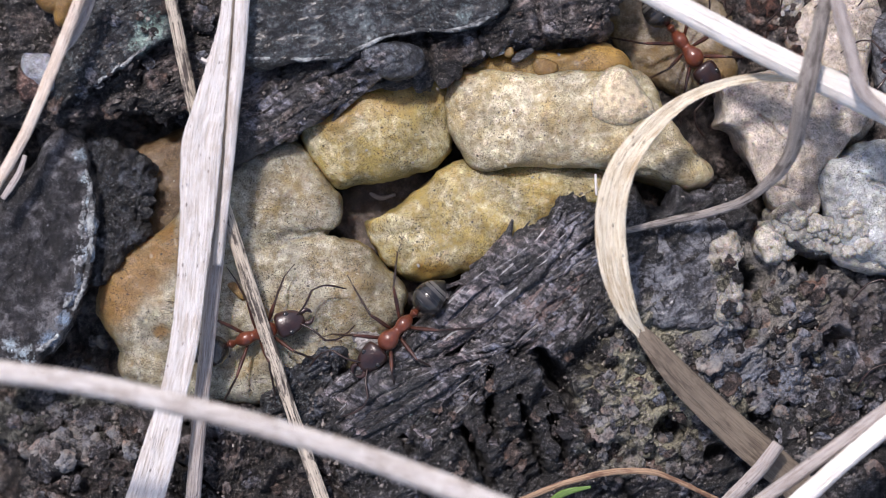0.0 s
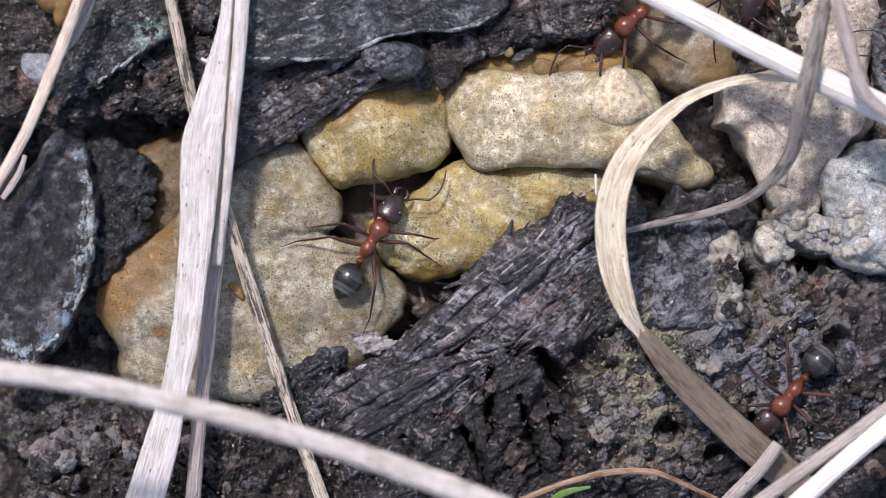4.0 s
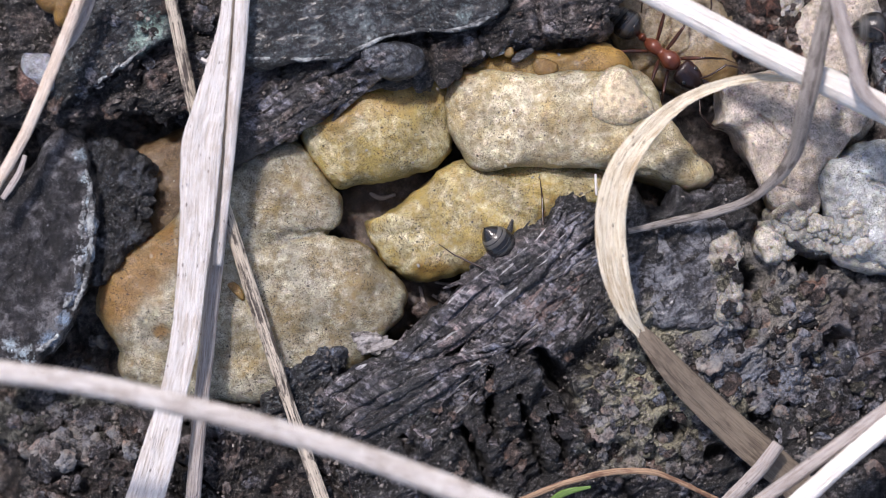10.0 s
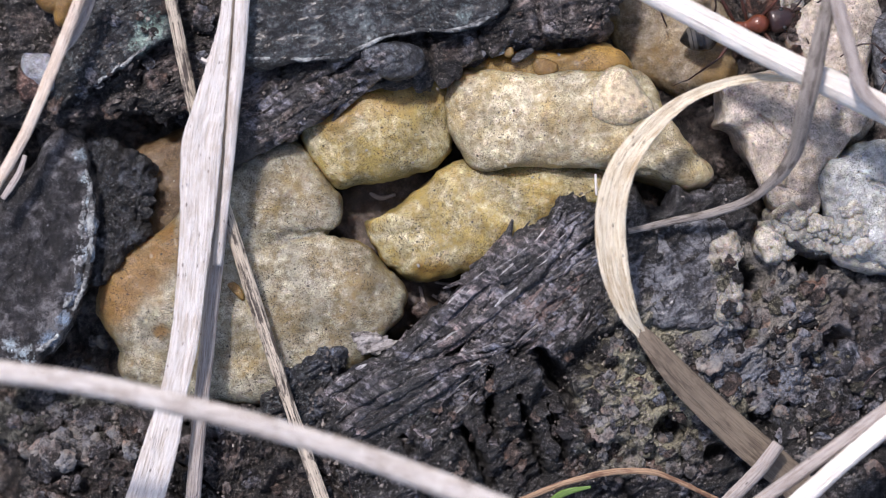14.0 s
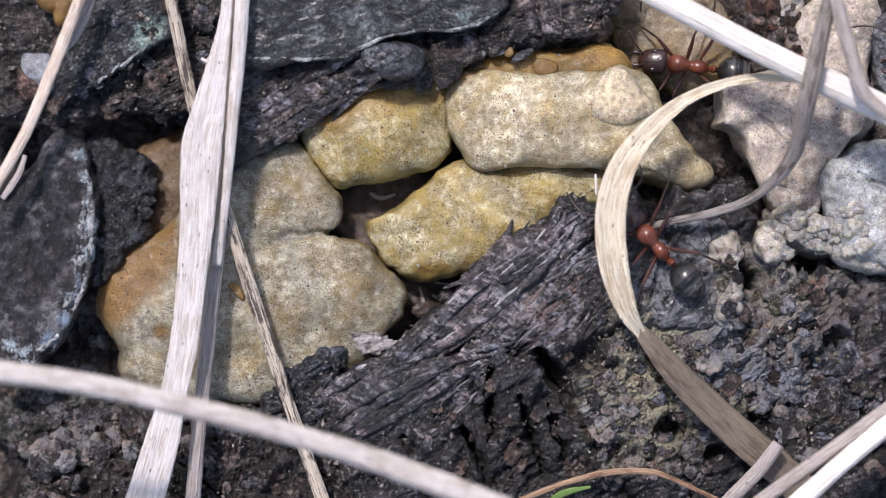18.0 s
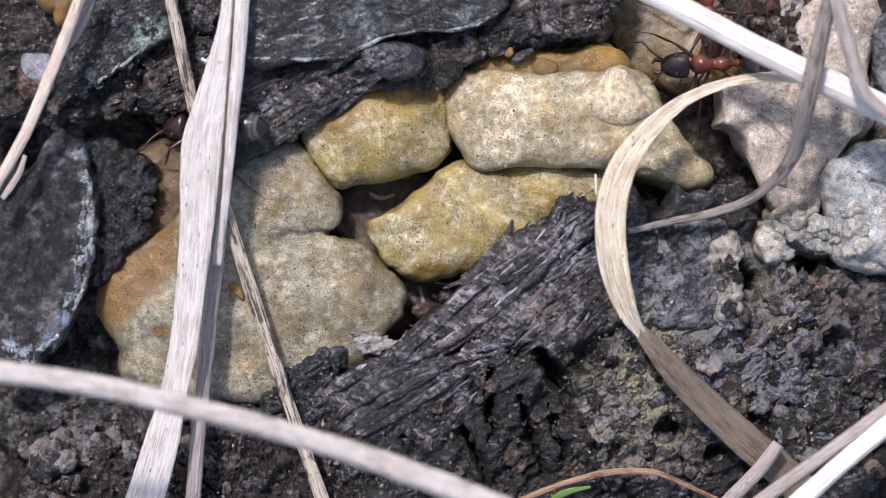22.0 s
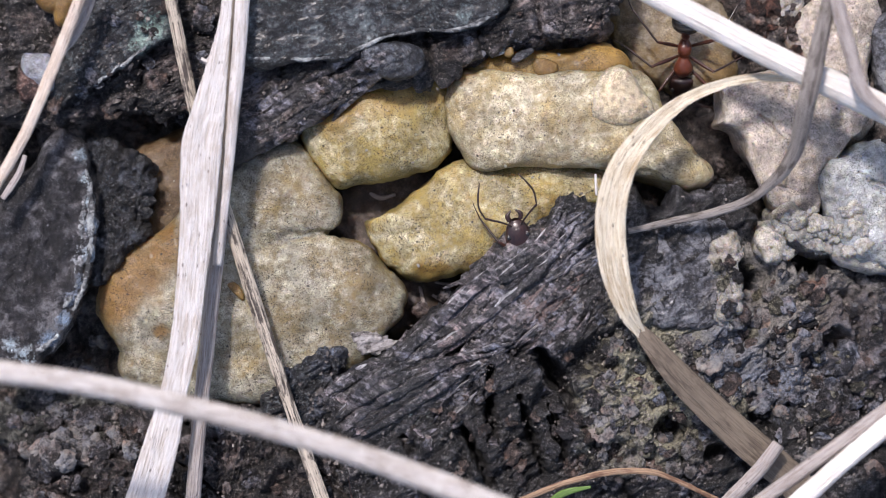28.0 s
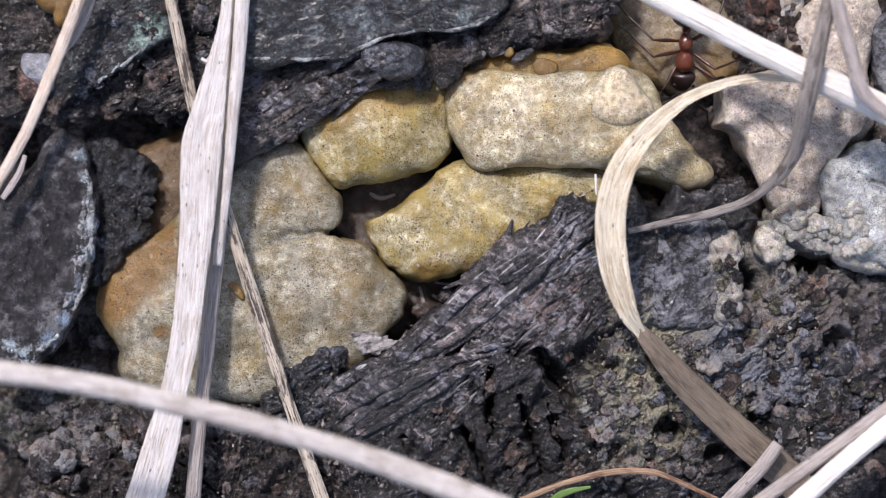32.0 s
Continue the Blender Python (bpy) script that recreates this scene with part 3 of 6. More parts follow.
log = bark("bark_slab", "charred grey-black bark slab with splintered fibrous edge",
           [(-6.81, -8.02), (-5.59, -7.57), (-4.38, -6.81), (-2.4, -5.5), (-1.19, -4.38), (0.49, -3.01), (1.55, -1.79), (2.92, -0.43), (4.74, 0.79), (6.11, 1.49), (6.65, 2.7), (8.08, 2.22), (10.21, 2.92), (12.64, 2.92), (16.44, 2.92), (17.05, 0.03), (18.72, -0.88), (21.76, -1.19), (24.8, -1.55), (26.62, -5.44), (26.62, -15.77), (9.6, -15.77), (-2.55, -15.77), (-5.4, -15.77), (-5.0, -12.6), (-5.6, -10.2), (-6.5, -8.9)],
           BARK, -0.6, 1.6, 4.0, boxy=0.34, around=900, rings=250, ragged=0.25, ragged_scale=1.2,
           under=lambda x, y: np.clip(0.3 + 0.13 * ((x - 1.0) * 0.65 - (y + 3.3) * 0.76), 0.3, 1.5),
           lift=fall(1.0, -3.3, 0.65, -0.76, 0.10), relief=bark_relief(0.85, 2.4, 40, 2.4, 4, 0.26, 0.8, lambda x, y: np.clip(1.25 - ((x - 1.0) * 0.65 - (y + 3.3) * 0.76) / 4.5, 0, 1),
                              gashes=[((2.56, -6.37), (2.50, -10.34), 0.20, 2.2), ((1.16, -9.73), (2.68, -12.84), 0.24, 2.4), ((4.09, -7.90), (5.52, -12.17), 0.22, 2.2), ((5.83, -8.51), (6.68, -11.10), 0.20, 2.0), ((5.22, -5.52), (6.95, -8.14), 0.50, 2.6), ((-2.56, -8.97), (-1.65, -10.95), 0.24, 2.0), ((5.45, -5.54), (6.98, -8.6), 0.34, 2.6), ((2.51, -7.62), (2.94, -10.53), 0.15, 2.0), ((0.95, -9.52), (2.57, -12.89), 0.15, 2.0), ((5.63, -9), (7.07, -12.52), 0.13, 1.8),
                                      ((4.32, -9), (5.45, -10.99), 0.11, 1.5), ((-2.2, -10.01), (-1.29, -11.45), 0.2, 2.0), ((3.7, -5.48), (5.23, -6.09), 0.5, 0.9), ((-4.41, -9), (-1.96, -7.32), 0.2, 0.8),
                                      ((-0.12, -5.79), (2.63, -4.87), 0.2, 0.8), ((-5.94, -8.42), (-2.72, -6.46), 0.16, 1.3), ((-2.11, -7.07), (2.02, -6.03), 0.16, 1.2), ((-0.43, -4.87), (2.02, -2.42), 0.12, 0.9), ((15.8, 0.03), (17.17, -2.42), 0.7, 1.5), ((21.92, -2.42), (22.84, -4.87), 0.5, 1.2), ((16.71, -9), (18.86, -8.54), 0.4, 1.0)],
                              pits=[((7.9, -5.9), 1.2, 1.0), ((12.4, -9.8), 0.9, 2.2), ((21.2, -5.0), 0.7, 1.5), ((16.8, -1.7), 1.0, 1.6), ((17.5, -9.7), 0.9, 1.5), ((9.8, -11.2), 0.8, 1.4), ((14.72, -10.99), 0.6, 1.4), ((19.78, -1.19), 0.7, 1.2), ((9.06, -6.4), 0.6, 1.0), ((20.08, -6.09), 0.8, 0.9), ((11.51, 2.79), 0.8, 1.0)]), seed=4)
slab_low = bark("bark_slab", "brown crumbling bark slab with dark fissures",
     [(-21.90, -11.95), (-20.20, -11.15), (-18.03, -10.78), (-16.65, -9.60), (-15.72, -9.08), (-14.02, -9.48), (-11.24, -9.11), (-8.77, -9.48), (-6.61, -9.54), (-4.91, -10.22), (-3.83, -12.01), (-2.90, -16.03), (-21.12, -16.03), (-22.98, -14.17)],
     BARK_BROWN, -2.0, 1.3, 3.0, boxy=0.36, around=560, rings=150, ragged=0.3, relief=bark_relief(0.8, 1.3, 80, 1.6, 14, 0.26, 1.0), seed=14)
bark("stone_lump", "greenish-grey lichened stone sunk in the litter",
     [(-23.28, -7.79), (-20.77, -6.70), (-18.58, -7.79), (-17.27, -9.35), (-18.11, -10.92), (-20.77, -11.39), (-23.59, -11.23), (-25.31, -9.67)],
     CHIP_MOSS, -4.0, 1.3, 2.0, boxy=0.5, around=200, rings=60, ragged=0.15, relief=bark_relief(0.35, 1.4, 20, 1.4, 134, 0.15, 0.2), seed=134)
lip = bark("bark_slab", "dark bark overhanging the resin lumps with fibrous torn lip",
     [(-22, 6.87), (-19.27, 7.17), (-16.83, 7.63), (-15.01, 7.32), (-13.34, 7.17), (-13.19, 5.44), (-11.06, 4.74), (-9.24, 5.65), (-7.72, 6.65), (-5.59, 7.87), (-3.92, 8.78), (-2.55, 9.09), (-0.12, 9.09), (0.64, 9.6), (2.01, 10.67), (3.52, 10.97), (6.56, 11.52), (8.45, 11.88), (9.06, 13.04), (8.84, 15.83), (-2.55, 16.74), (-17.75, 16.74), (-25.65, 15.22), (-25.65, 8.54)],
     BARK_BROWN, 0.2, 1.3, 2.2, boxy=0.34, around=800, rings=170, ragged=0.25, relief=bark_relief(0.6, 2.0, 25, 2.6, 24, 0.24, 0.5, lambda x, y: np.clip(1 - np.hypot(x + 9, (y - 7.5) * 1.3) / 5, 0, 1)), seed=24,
     lift=lambda x, y: np.clip((x - 2) * 0.04, -0.6, 0.4))
plate_top = bark("bark_plate", "blue-black charred bark plate with pale weathered rim",
     [(-10.36, 10.09), (-7.9, 10.03), (-5.51, 10.21), (-4.31, 10.69), (-2.81, 11.35), (-1.02, 11.65), (1.08, 11.71), (2.87, 12.54), (3.62, 13.5), (3.62, 15.3), (-10.3, 15.3)],
     CHAR_PALE, 1.9, 0.75, 0.7, boxy=0.3, around=300, rings=60, ragged=0.14, relief=bark_relief(0.2, 3, 10, 2, 34, 0.1, 0.1), seed=34)
bark("bark_scale", "small oval slate-grey bark scale",
     [(-4.31, 10.36), (-3.71, 10.81), (-2.51, 10.93), (-1.47, 10.69), (-1.02, 10.06), (-1.47, 9.31), (-2.51, 9.01), (-3.41, 9.37), (-4.16, 9.85)],
     CHAR, 2.4, 0.7, 0.5, boxy=0.55, around=110, rings=36, ragged=0.05, relief=bark_relief(0.12, 1.5, 30, 2, 44, 0.05, 0.0), seed=44)
plate_left = bark("bark_plate", "dark bark plate with green-white lichen along its edge",
     [(-20.78, 7.81), (-19.12, 8.54), (-17.77, 9.32), (-16.41, 10.35), (-15.35, 11.13), (-14.6, 11.64), (-14.3, 13.9), (-14.3, 15.71), (-20.03, 15.71), (-20.33, 11.49)],
     CHAR_PALE, 1.4, 0.8, 0.7, boxy=0.32, around=240, rings=56, ragged=0.16, relief=bark_relief(0.3, 2.2, 30, 2, 54, 0.12, 0.2), seed=54)
flake_left = bark("bark_flake", "oval charcoal bark flake with a bleached rim",
     [(-20.45, 6.48), (-19.60, 5.81), (-18.99, 4.29), (-18.69, 2.16), (-18.75, 0.03), (-19.05, -1.49), (-19.66, -3.32), (-20.66, -4.99), (-21.88, -6.21), (-23.25, -6.82), (-24.47, -6.66), (-25.68, -1.80), (-24.77, 3.07), (-23.25, 3.38), (-22.03, 4.29), (-21.12, 5.81)],
     CHAR_RIM, 0.8, 1.2, 1.0, boxy=0.45, around=260, rings=60, ragged=0.08, relief=bark_relief(0.25, 2.4, 75, 2.4, 64, 0.1, 0.2), seed=64)
bark("bark_flake", "ragged blue-black charred flake leaning over the resin",
     [(-19.34, 5.46), (-18.27, 5.76), (-16.74, 5.06), (-15.92, 4.3), (-15.92, 2.93), (-16.29, 1.86), (-16.04, 1.1), (-16.74, 0.34), (-17.66, -0.88), (-18.88, -1.8), (-19.34, 0.64)],
     CHAR, -0.6, 0.9, 1.5, boxy=0.4, around=200, rings=50, ragged=0.3, ragged_scale=0.6, relief=bark_relief(0.35, 0.9, 60, 1.3, 74, 0.15, 0.2), seed=74)
bark("bark_plate", "slate-blue bark plate crazed with fine cracks",
     [(9.94, 1.25), (12.08, 1.49), (14.52, 1.71), (15.74, 0.64), (15.43, -1.8), (14.82, -3.93), (12.69, -4.24), (10.86, -3.63), (9.79, -1.19)],
     SLATE, -0.3, 1.2, 1.0, boxy=0.3, around=220, rings=60, ragged=0.25, relief=bark_relief(0.22, 2.0, 30, 1.4, 84, 0.1, 0.35), seed=84)
bark("bark_flake", "ragged pale grey flake standing along a crack",
     [(14.65, 0.27), (15.62, 0.64), (15.99, -0.27), (15.56, -1.33), (15.8, -2.39), (15.99, -3.6), (15.26, -4.06), (14.65, -3.66), (14.96, -1.94), (14.47, -0.88)],
     STONE_DULL, 0.5, 0.9, 1.2, boxy=0.5, around=160, rings=40, ragged=0.25, ragged_scale=0.6, relief=bark_relief(0.3, 0.9, 80, 1.6, 94, 0.14, 0.2), seed=94)


bark("bark_flake", "ragged blue-black charred chunk wedged against the resin",
     [(-9.67, -8.34), (-8.99, -7.21), (-7.82, -6.37), (-6.84, -5.57), (-5.67, -5.51), (-5.36, -6.28), (-5.79, -6.99), (-5.30, -7.67), (-6.59, -8.90), (-8.74, -9.36)],
     CHAR, -1.0, 1.5, 2.0, boxy=0.42, around=240, rings=70, ragged=0.3, ragged_scale=0.6, relief=bark_relief(0.45, 1.0, 30, 2.2, 124, 0.2, 0.3), seed=124)


# ---- resin ----
CLEAN, LUMPS = [WALKED[-3], WALKED[-5], WALKED[-7], WALKED[-8]], []


def resin_relief(seed, big=0.42, small=0.075, creases=()):
    """Soft swellings, fine grain, and creases where two lobes have flowed together: (from, to, width, depth)."""
    def relief(p, upness):
        h = np.zeros(len(p))
        for (ax, ay), (bx, by), wide, deep in creases:
            t = np.clip(((p[:, 0] - ax) * (bx - ax) + (p[:, 1] - ay) * (by - ay)) / ((bx - ax) ** 2 + (by - ay) ** 2), 0, 1)
            d = np.hypot(p[:, 0] - ax - t * (bx - ax), p[:, 1] - ay - t * (by - ay)) + 0.25 * lattice(p / 1.1)
            h -= deep * (1 - 0.7 * t) * np.exp(-(d / wide) ** 2)
        return h + big * fbm(p, 4.5, 3, 0.5, seed) + small * fbm(p, 1.1, 2, 0.6, seed + 1)
    return relief


def lump(label, outline, material, z, up, down, name="resin_lump", **kw):
    kw.setdefault("around", 240)
    kw.setdefault("rings", 80)
    kw.setdefault("boxy", 0.62)
    seed = kw.pop("seed")
    body = slab(outline, z, up, down, seed=seed, ragged=0.08, relief=resin_relief(seed, *kw.pop("relief_of", (0.42, 0.075)), creases=kw.pop("creases", ())), **kw)
    CLEAN.append(body[0])
    ob = part(name, mesh_of(name, *body), material)
    LUMPS.append((ob, body[0]))
    return tagged(ob, label, "resin lump", "resin lumps in the bark hollow")


lump("large grey-tan crusted resin lump of two lobes with orange-brown end", [(-18.91, -3.24), (-18.29, -1.06), (-17.08, 0.50), (-15.06, 1.28), (-13.66, 3.45), (-11.94, 4.85), (-9.77, 5.79), (-7.65, 6.00), (-6.66, 4.23), (-5.72, 2.89), (-5.60, 1.65), (-5.91, 0.90), (-4.48, 0.40), (-2.92, -1.15), (-2.21, -2.46), (-2.36, -3.76), (-3.24, -4.70), (-4.32, -6.19), (-6.03, -7.31), (-7.90, -7.87), (-10.08, -8.31), (-12.88, -8.37), (-15.37, -7.87), (-17.39, -6.97), (-17.73, -5.57), (-18.48, -4.17)],
     RESIN_GREY, -2.2, 2.4, 3.0, seed=101, boxy=0.45, around=420, rings=130, creases=[((-5.72, 0.96), (-8.83, 0.53), 0.22, 0.55), ((-8.21, 0.62), (-12.57, -0.90), 0.5, 0.35)])
lump("smooth brown amber resin end with shade in its colour", [(-17.15, 5.16), (-15.34, 6.31), (-13.64, 6.49), (-13.17, 4.38), (-13.48, 0.34), (-15.03, 0.03), (-16.59, 0.5), (-16.21, 3.14)],
     RESIN_BROWN_SHADED, -3.2, 1.8, 2.5, seed=112, around=160, rings=50)
lump("honey-yellow speckled resin lump under the bark lip", [(-7.87, 6.78), (-5.70, 8.15), (-3.22, 9.48), (-0.68, 9.69), (0.50, 9.01), (0.74, 7.00), (0.50, 5.36), (-0.59, 4.61), (-2.45, 3.81), (-4.46, 3.50), (-5.95, 3.25), (-7.06, 4.74)],
     RESIN_GOLD, -1.6, 2.0, 3.0, seed=103)
lump("big pale speckled resin lump with a rounded knob", [(0.19, 7.28), (0.40, 8.97), (1.11, 9.65), (2.96, 9.65), (5.43, 9.53), (8.20, 9.74), (9.74, 10.05), (11.13, 8.97), (12.37, 7.12), (13.75, 5.43), (14.62, 4.29), (14.37, 3.58), (13.29, 3.24), (12.21, 3.42), (10.67, 3.79), (9.13, 4.16), (6.66, 4.35), (4.96, 4.56), (3.58, 4.41), (2.04, 4.29), (0.96, 4.96), (0.40, 5.89)],
     RESIN_CREAM, -1.0, 2.2, 3.0, seed=104, around=340, rings=110)
lump("clear honey-amber resin seam behind the crusted lump", [(0.49, 9.31), (0.96, 10.30), (2.35, 10.70), (4.21, 11.01), (6.68, 10.92), (8.54, 11.16), (9.40, 10.70), (10.24, 9.77), (9.15, 8.69), (5.44, 8.32), (2.04, 8.54)],
     HONEY, -1.4, 1.7, 2.5, seed=116, around=220, rings=60)
lump("pale rounded knob of resin on a larger lump", [(7.61, 7.36), (7.88, 8.43), (8.49, 9.44), (9.35, 9.90), (10.20, 9.62), (11.18, 8.64), (11.73, 7.51), (10.87, 6.75), (9.19, 6.57), (8.12, 6.81)],
     RESIN, 0.25, 1.35, 1.2, boxy=0.7, seed=105, around=200, rings=60)
lump("yellow knobbly resin lump beside the splintered bark", [(-4.47, 1.37), (-3.60, 1.71), (-2.36, 2.21), (-1.43, 3.08), (-0.68, 3.88), (0.25, 4.44), (1.74, 4.91), (4.53, 5.13), (7.95, 4.69), (9.35, 4.07), (9.50, 2.98), (8.57, 2.36), (6.71, 1.58), (5.47, 0.65), (3.60, 0.09), (2.36, -0.65), (0.50, -1.21), (-1.37, -1.65), (-2.92, -1.21), (-3.79, -0.03)],
     RESIN_GOLD, -2.0, 2.1, 3.0, seed=106, around=340, rings=110, relief_of=(0.42, 0.13))
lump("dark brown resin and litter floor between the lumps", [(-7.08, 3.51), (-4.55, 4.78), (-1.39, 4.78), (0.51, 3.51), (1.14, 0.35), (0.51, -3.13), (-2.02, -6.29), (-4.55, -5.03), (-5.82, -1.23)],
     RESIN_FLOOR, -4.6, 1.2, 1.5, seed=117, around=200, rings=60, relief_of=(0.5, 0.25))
lump("brownish smooth resin lump deep in the hollow, darkened as by shade", [(8.79, 12.55), (9.1, 15.05), (13.02, 15.99), (16.77, 15.05), (17.24, 12.55), (16.71, 10.36), (16.14, 9.1), (14.11, 8.32), (12.23, 9.1), (10.2, 10.2)],
     RESIN_DEEP, -4.6, 1.9, 2.5, seed=107)
lump("angular mauve-grey resin crust with a notched edge", [(14.70, 8.64), (14.94, 9.25), (16.79, 9.62), (19.55, 9.81), (21.40, 9.62), (22.78, 8.49), (22.94, 6.64), (21.86, 5.32), (20.85, 3.72), (20.32, 1.88), (19.09, 1.45), (17.86, 2.18), (17.25, 3.41), (16.48, 4.95), (15.87, 6.33), (14.79, 6.73), (14.88, 7.56)],
     STONE, -0.6, 1.5, 3.0, seed=108, relief_of=(0.5, 0.1), boxy=0.28, around=340, rings=110, name="resin_crust",
     creases=[((15.43, 8.42), (17.11, 7.35), 0.10, 0.25), ((17.11, 7.20), (18.73, 5.58), 0.10, 0.30), ((18.79, 9.18), (18.48, 7.96), 0.12, 0.25), ((18.73, 5.58), (18.54, 3.39), 0.12, 0.30), ((17.87, 3.39), (19.40, 2.93), 0.14, 0.30)])
lump("blue-grey rounded crust lump", [(20.33, 4.32), (21.61, 5.23), (23.76, 5.69), (26.2, 4.93), (26.2, -0.89), (23.76, -1.04), (21.61, 0.03), (20.54, 1.87)],
     STONE_BLUE, -0.3, 1.9, 3.0, seed=109, relief_of=(0.5, 0.22), boxy=0.36, around=300, rings=100, name="resin_crust",
     creases=[((22.30, 4.15), (23.21, 3.63), 0.09, 0.30), ((23.06, 3.69), (23.91, 3.39), 0.09, 0.35), ((22.75, 3.75), (23.91, 2.78), 0.09, 0.30)])
lump("pale grey crumbly crust in the corner", [(18.47, 11.4), (19.54, 12.94), (21.38, 14.32), (23.38, 13.86), (23.84, 11.71), (23.07, 9.56), (23.38, 6.64), (22, 5.5), (20.83, 6.64), (20.31, 8.94)],
     STONE, -2.0, 1.8, 2.5, seed=113, name="resin_crust")
lump("pale crumbly crust beside the blue-grey lump", [(21, 1.1), (22.84, 1.26), (24.98, 0.95), (26.2, -0.89), (24.98, -1.5), (22.84, -1.35), (21.31, -0.73)],
     STONE_DULL, -0.4, 1.6, 3.0, seed=115, boxy=0.45, name="resin_crust")
lump("dark blue-grey bark lump at the rim of the hollow", [(23.14, 12.28), (24.37, 12.89), (26.2, 11.66), (26.2, 7.38), (24.37, 7.68), (23.3, 9.83)],
     SLATE, -1.4, 1.6, 2.5, seed=114, name="bark_lump")
lump("crumbly tan crust lump beside a dark hole", [(16.92, 0.95), (17.75, 1.32), (18.54, 0.49), (18.42, -0.83), (17.44, -1.01), (16.82, -0.12)],
     STONE_LOOSE, -0.4, 1.5, 3.0, seed=118, boxy=0.5, around=160, rings=60, relief_of=(0.4, 0.3), name="resin_crust")
crust_low = lump("crumbly warm-grey crust lump", [(17.75, 2.12), (18.91, 2.43), (20.45, 1.87), (21.83, 1.41), (22.90, 0.64), (21.98, -0.34), (20.45, -0.43), (19.37, 0.03), (18.30, 0.49), (17.62, 1.26)],
     STONE_DULL, -0.4, 1.5, 3.0, seed=110, boxy=0.45, relief_of=(0.5, 0.3), name="resin_crust")


# ---- dry grass ----
def rib(path, side, flat):
    """A raised vein along a stalk, at a share of its width from the middle."""
    p = np.array(path, float)
    d = np.gradient(p[:, :2], axis=0)
    d /= np.linalg.norm(d, axis=1)[:, None]
    p[:, :2] += np.column_stack([d[:, 1], -d[:, 0]]) * side * p[:, 3:]
    p[:, 2] += flat * p[:, 3] * 0.5 * math.sqrt(1 - 4 * side * side) - 0.03
    p[:, 3] *= 0.13
    return [tuple(q) for q in p]


def grass(name, label, path, material, **kw):
    ob = part(name, stalk_mesh(name, path, **kw), material)
    if name == "grass_stalk":
        for side in (-0.22, 0.18):
            part("rib", stalk_mesh("rib", rib(path, side, kw.get("flat", 0.35)), flat=0.8, sides=6, seed=kw.get("seed", 0) + 50), material, ob)
    return tagged(ob, label, "dry grass", "dry grass over the bark")


wide_straw = new("grass_straw")
tagged(wide_straw, "wide bleached dry grass leaf with a brown groove", "dry grass", "dry grass over the bark")
part("blade", stalk_mesh("blade", [(-11.26, 13.99, 4, 0.48), (-11.47, 11.91, 4, 0.65), (-11.77, 10.13, 4, 1.01), (-12.33, 7.16, 4, 1.78), (-12.69, 5.08, 4, 2.14), (-12.92, 1.22, 4, 1.78), (-13.22, -1.75, 4, 1.55), (-13.55, -4.72, 4, 1.49), (-14.17, -7.7, 4, 1.43), (-14.83, -10.37, 4, 1.84), (-15.87, -13.94, 4, 2.02)],
     flat=0.22, fold=0.08, sides=20, count=120, seed=1), STRAW, wide_straw)
part("groove", stalk_mesh("groove", [(-10.94, 14, 3.95, 0.21), (-11.18, 11.32, 3.95, 0.21), (-11.35, 8.65, 3.95, 0.24), (-11.59, 5.68, 3.95, 0.24), (-12.01, 1.81, 3.9, 0.24), (-12.49, -1.46, 3.9, 0.18), (-12.85, -4.73, 3.9, 0.12)], flat=0.9, sides=8, seed=21), STRAW_BROWN, wide_straw, "brown central groove")
part("sheath", stalk_mesh("sheath", [(-10.53, 14.02, 3.8, 0.83), (-10.74, 10.44, 3.8, 0.77), (-11.07, 7.17, 3.8, 0.71), (-11.32, 4.5, 3.6, 0.6), (-11.72, 1.23, 3.2, 0.54), (-11.98, -0.87, 2.9, 0.48)], flat=0.9, sides=14, seed=22), STRAW, wide_straw)
grass("grass_stalk", "thin grey dry grass stalk", [(-11.41, 5.74, 2.6, 0.6), (-11.66, 2.73, 2.5, 0.72), (-12.13, -1.17, 2.3, 0.81), (-12.7, -6.3, 2, 0.81), (-13.09, -10.23, 2, 0.81), (-13.39, -14.15, 2, 0.84)], STRAW_GREY, flat=0.9, seed=2)
grass("grass_stalk", "speckled thin dry stalk", [(-14.58, 14.1, 3, 0.66), (-13.76, 9.92, 2.8, 0.66), (-13.03, 6.79, 2.6, 0.66), (-11.41, 1.54, 2.2, 0.66), (-10.38, -1.78, 2, 0.72), (-9.18, -5.41, 1.8, 0.72), (-7.99, -9.05, 1.6, 0.67), (-6.17, -14.19, 1.6, 0.79)], STRAW_SPECK, flat=0.9, seed=3)
grass("grass_stalk", "pale dry grass stalk", [(-18.64, 13.89, 5, 0.62), (-20.17, 9.91, 5, 0.65), (-21.79, 6.07, 5, 0.62), (-23.71, 2.68, 5, 0.59)], STRAW_TAN, flat=0.8, seed=4)
grass("grass_stalk", "greyish thin dry stalk beside a thicker one", [(-18.16, 13.97, 4.2, 0.47), (-19.11, 11.6, 4.2, 0.53), (-20.11, 10.1, 4.4, 0.36), (-20.53, 8.9, 4.6, 0.24)], STRAW_GREY, flat=0.8, seed=5)
grass("grass_stalk", "pale dry stalk close to the lens", [(-22.26, -5.70, 16, 1.08), (-17.13, -6.45, 16, 1.08), (-13.08, -7.33, 16, 1.08), (-7.13, -8.89, 16, 1.08), (-2.27, -10.45, 16, 1.16), (3.13, -12.54, 16, 1.27)], STRAW_LILAC, flat=0.9, seed=6)
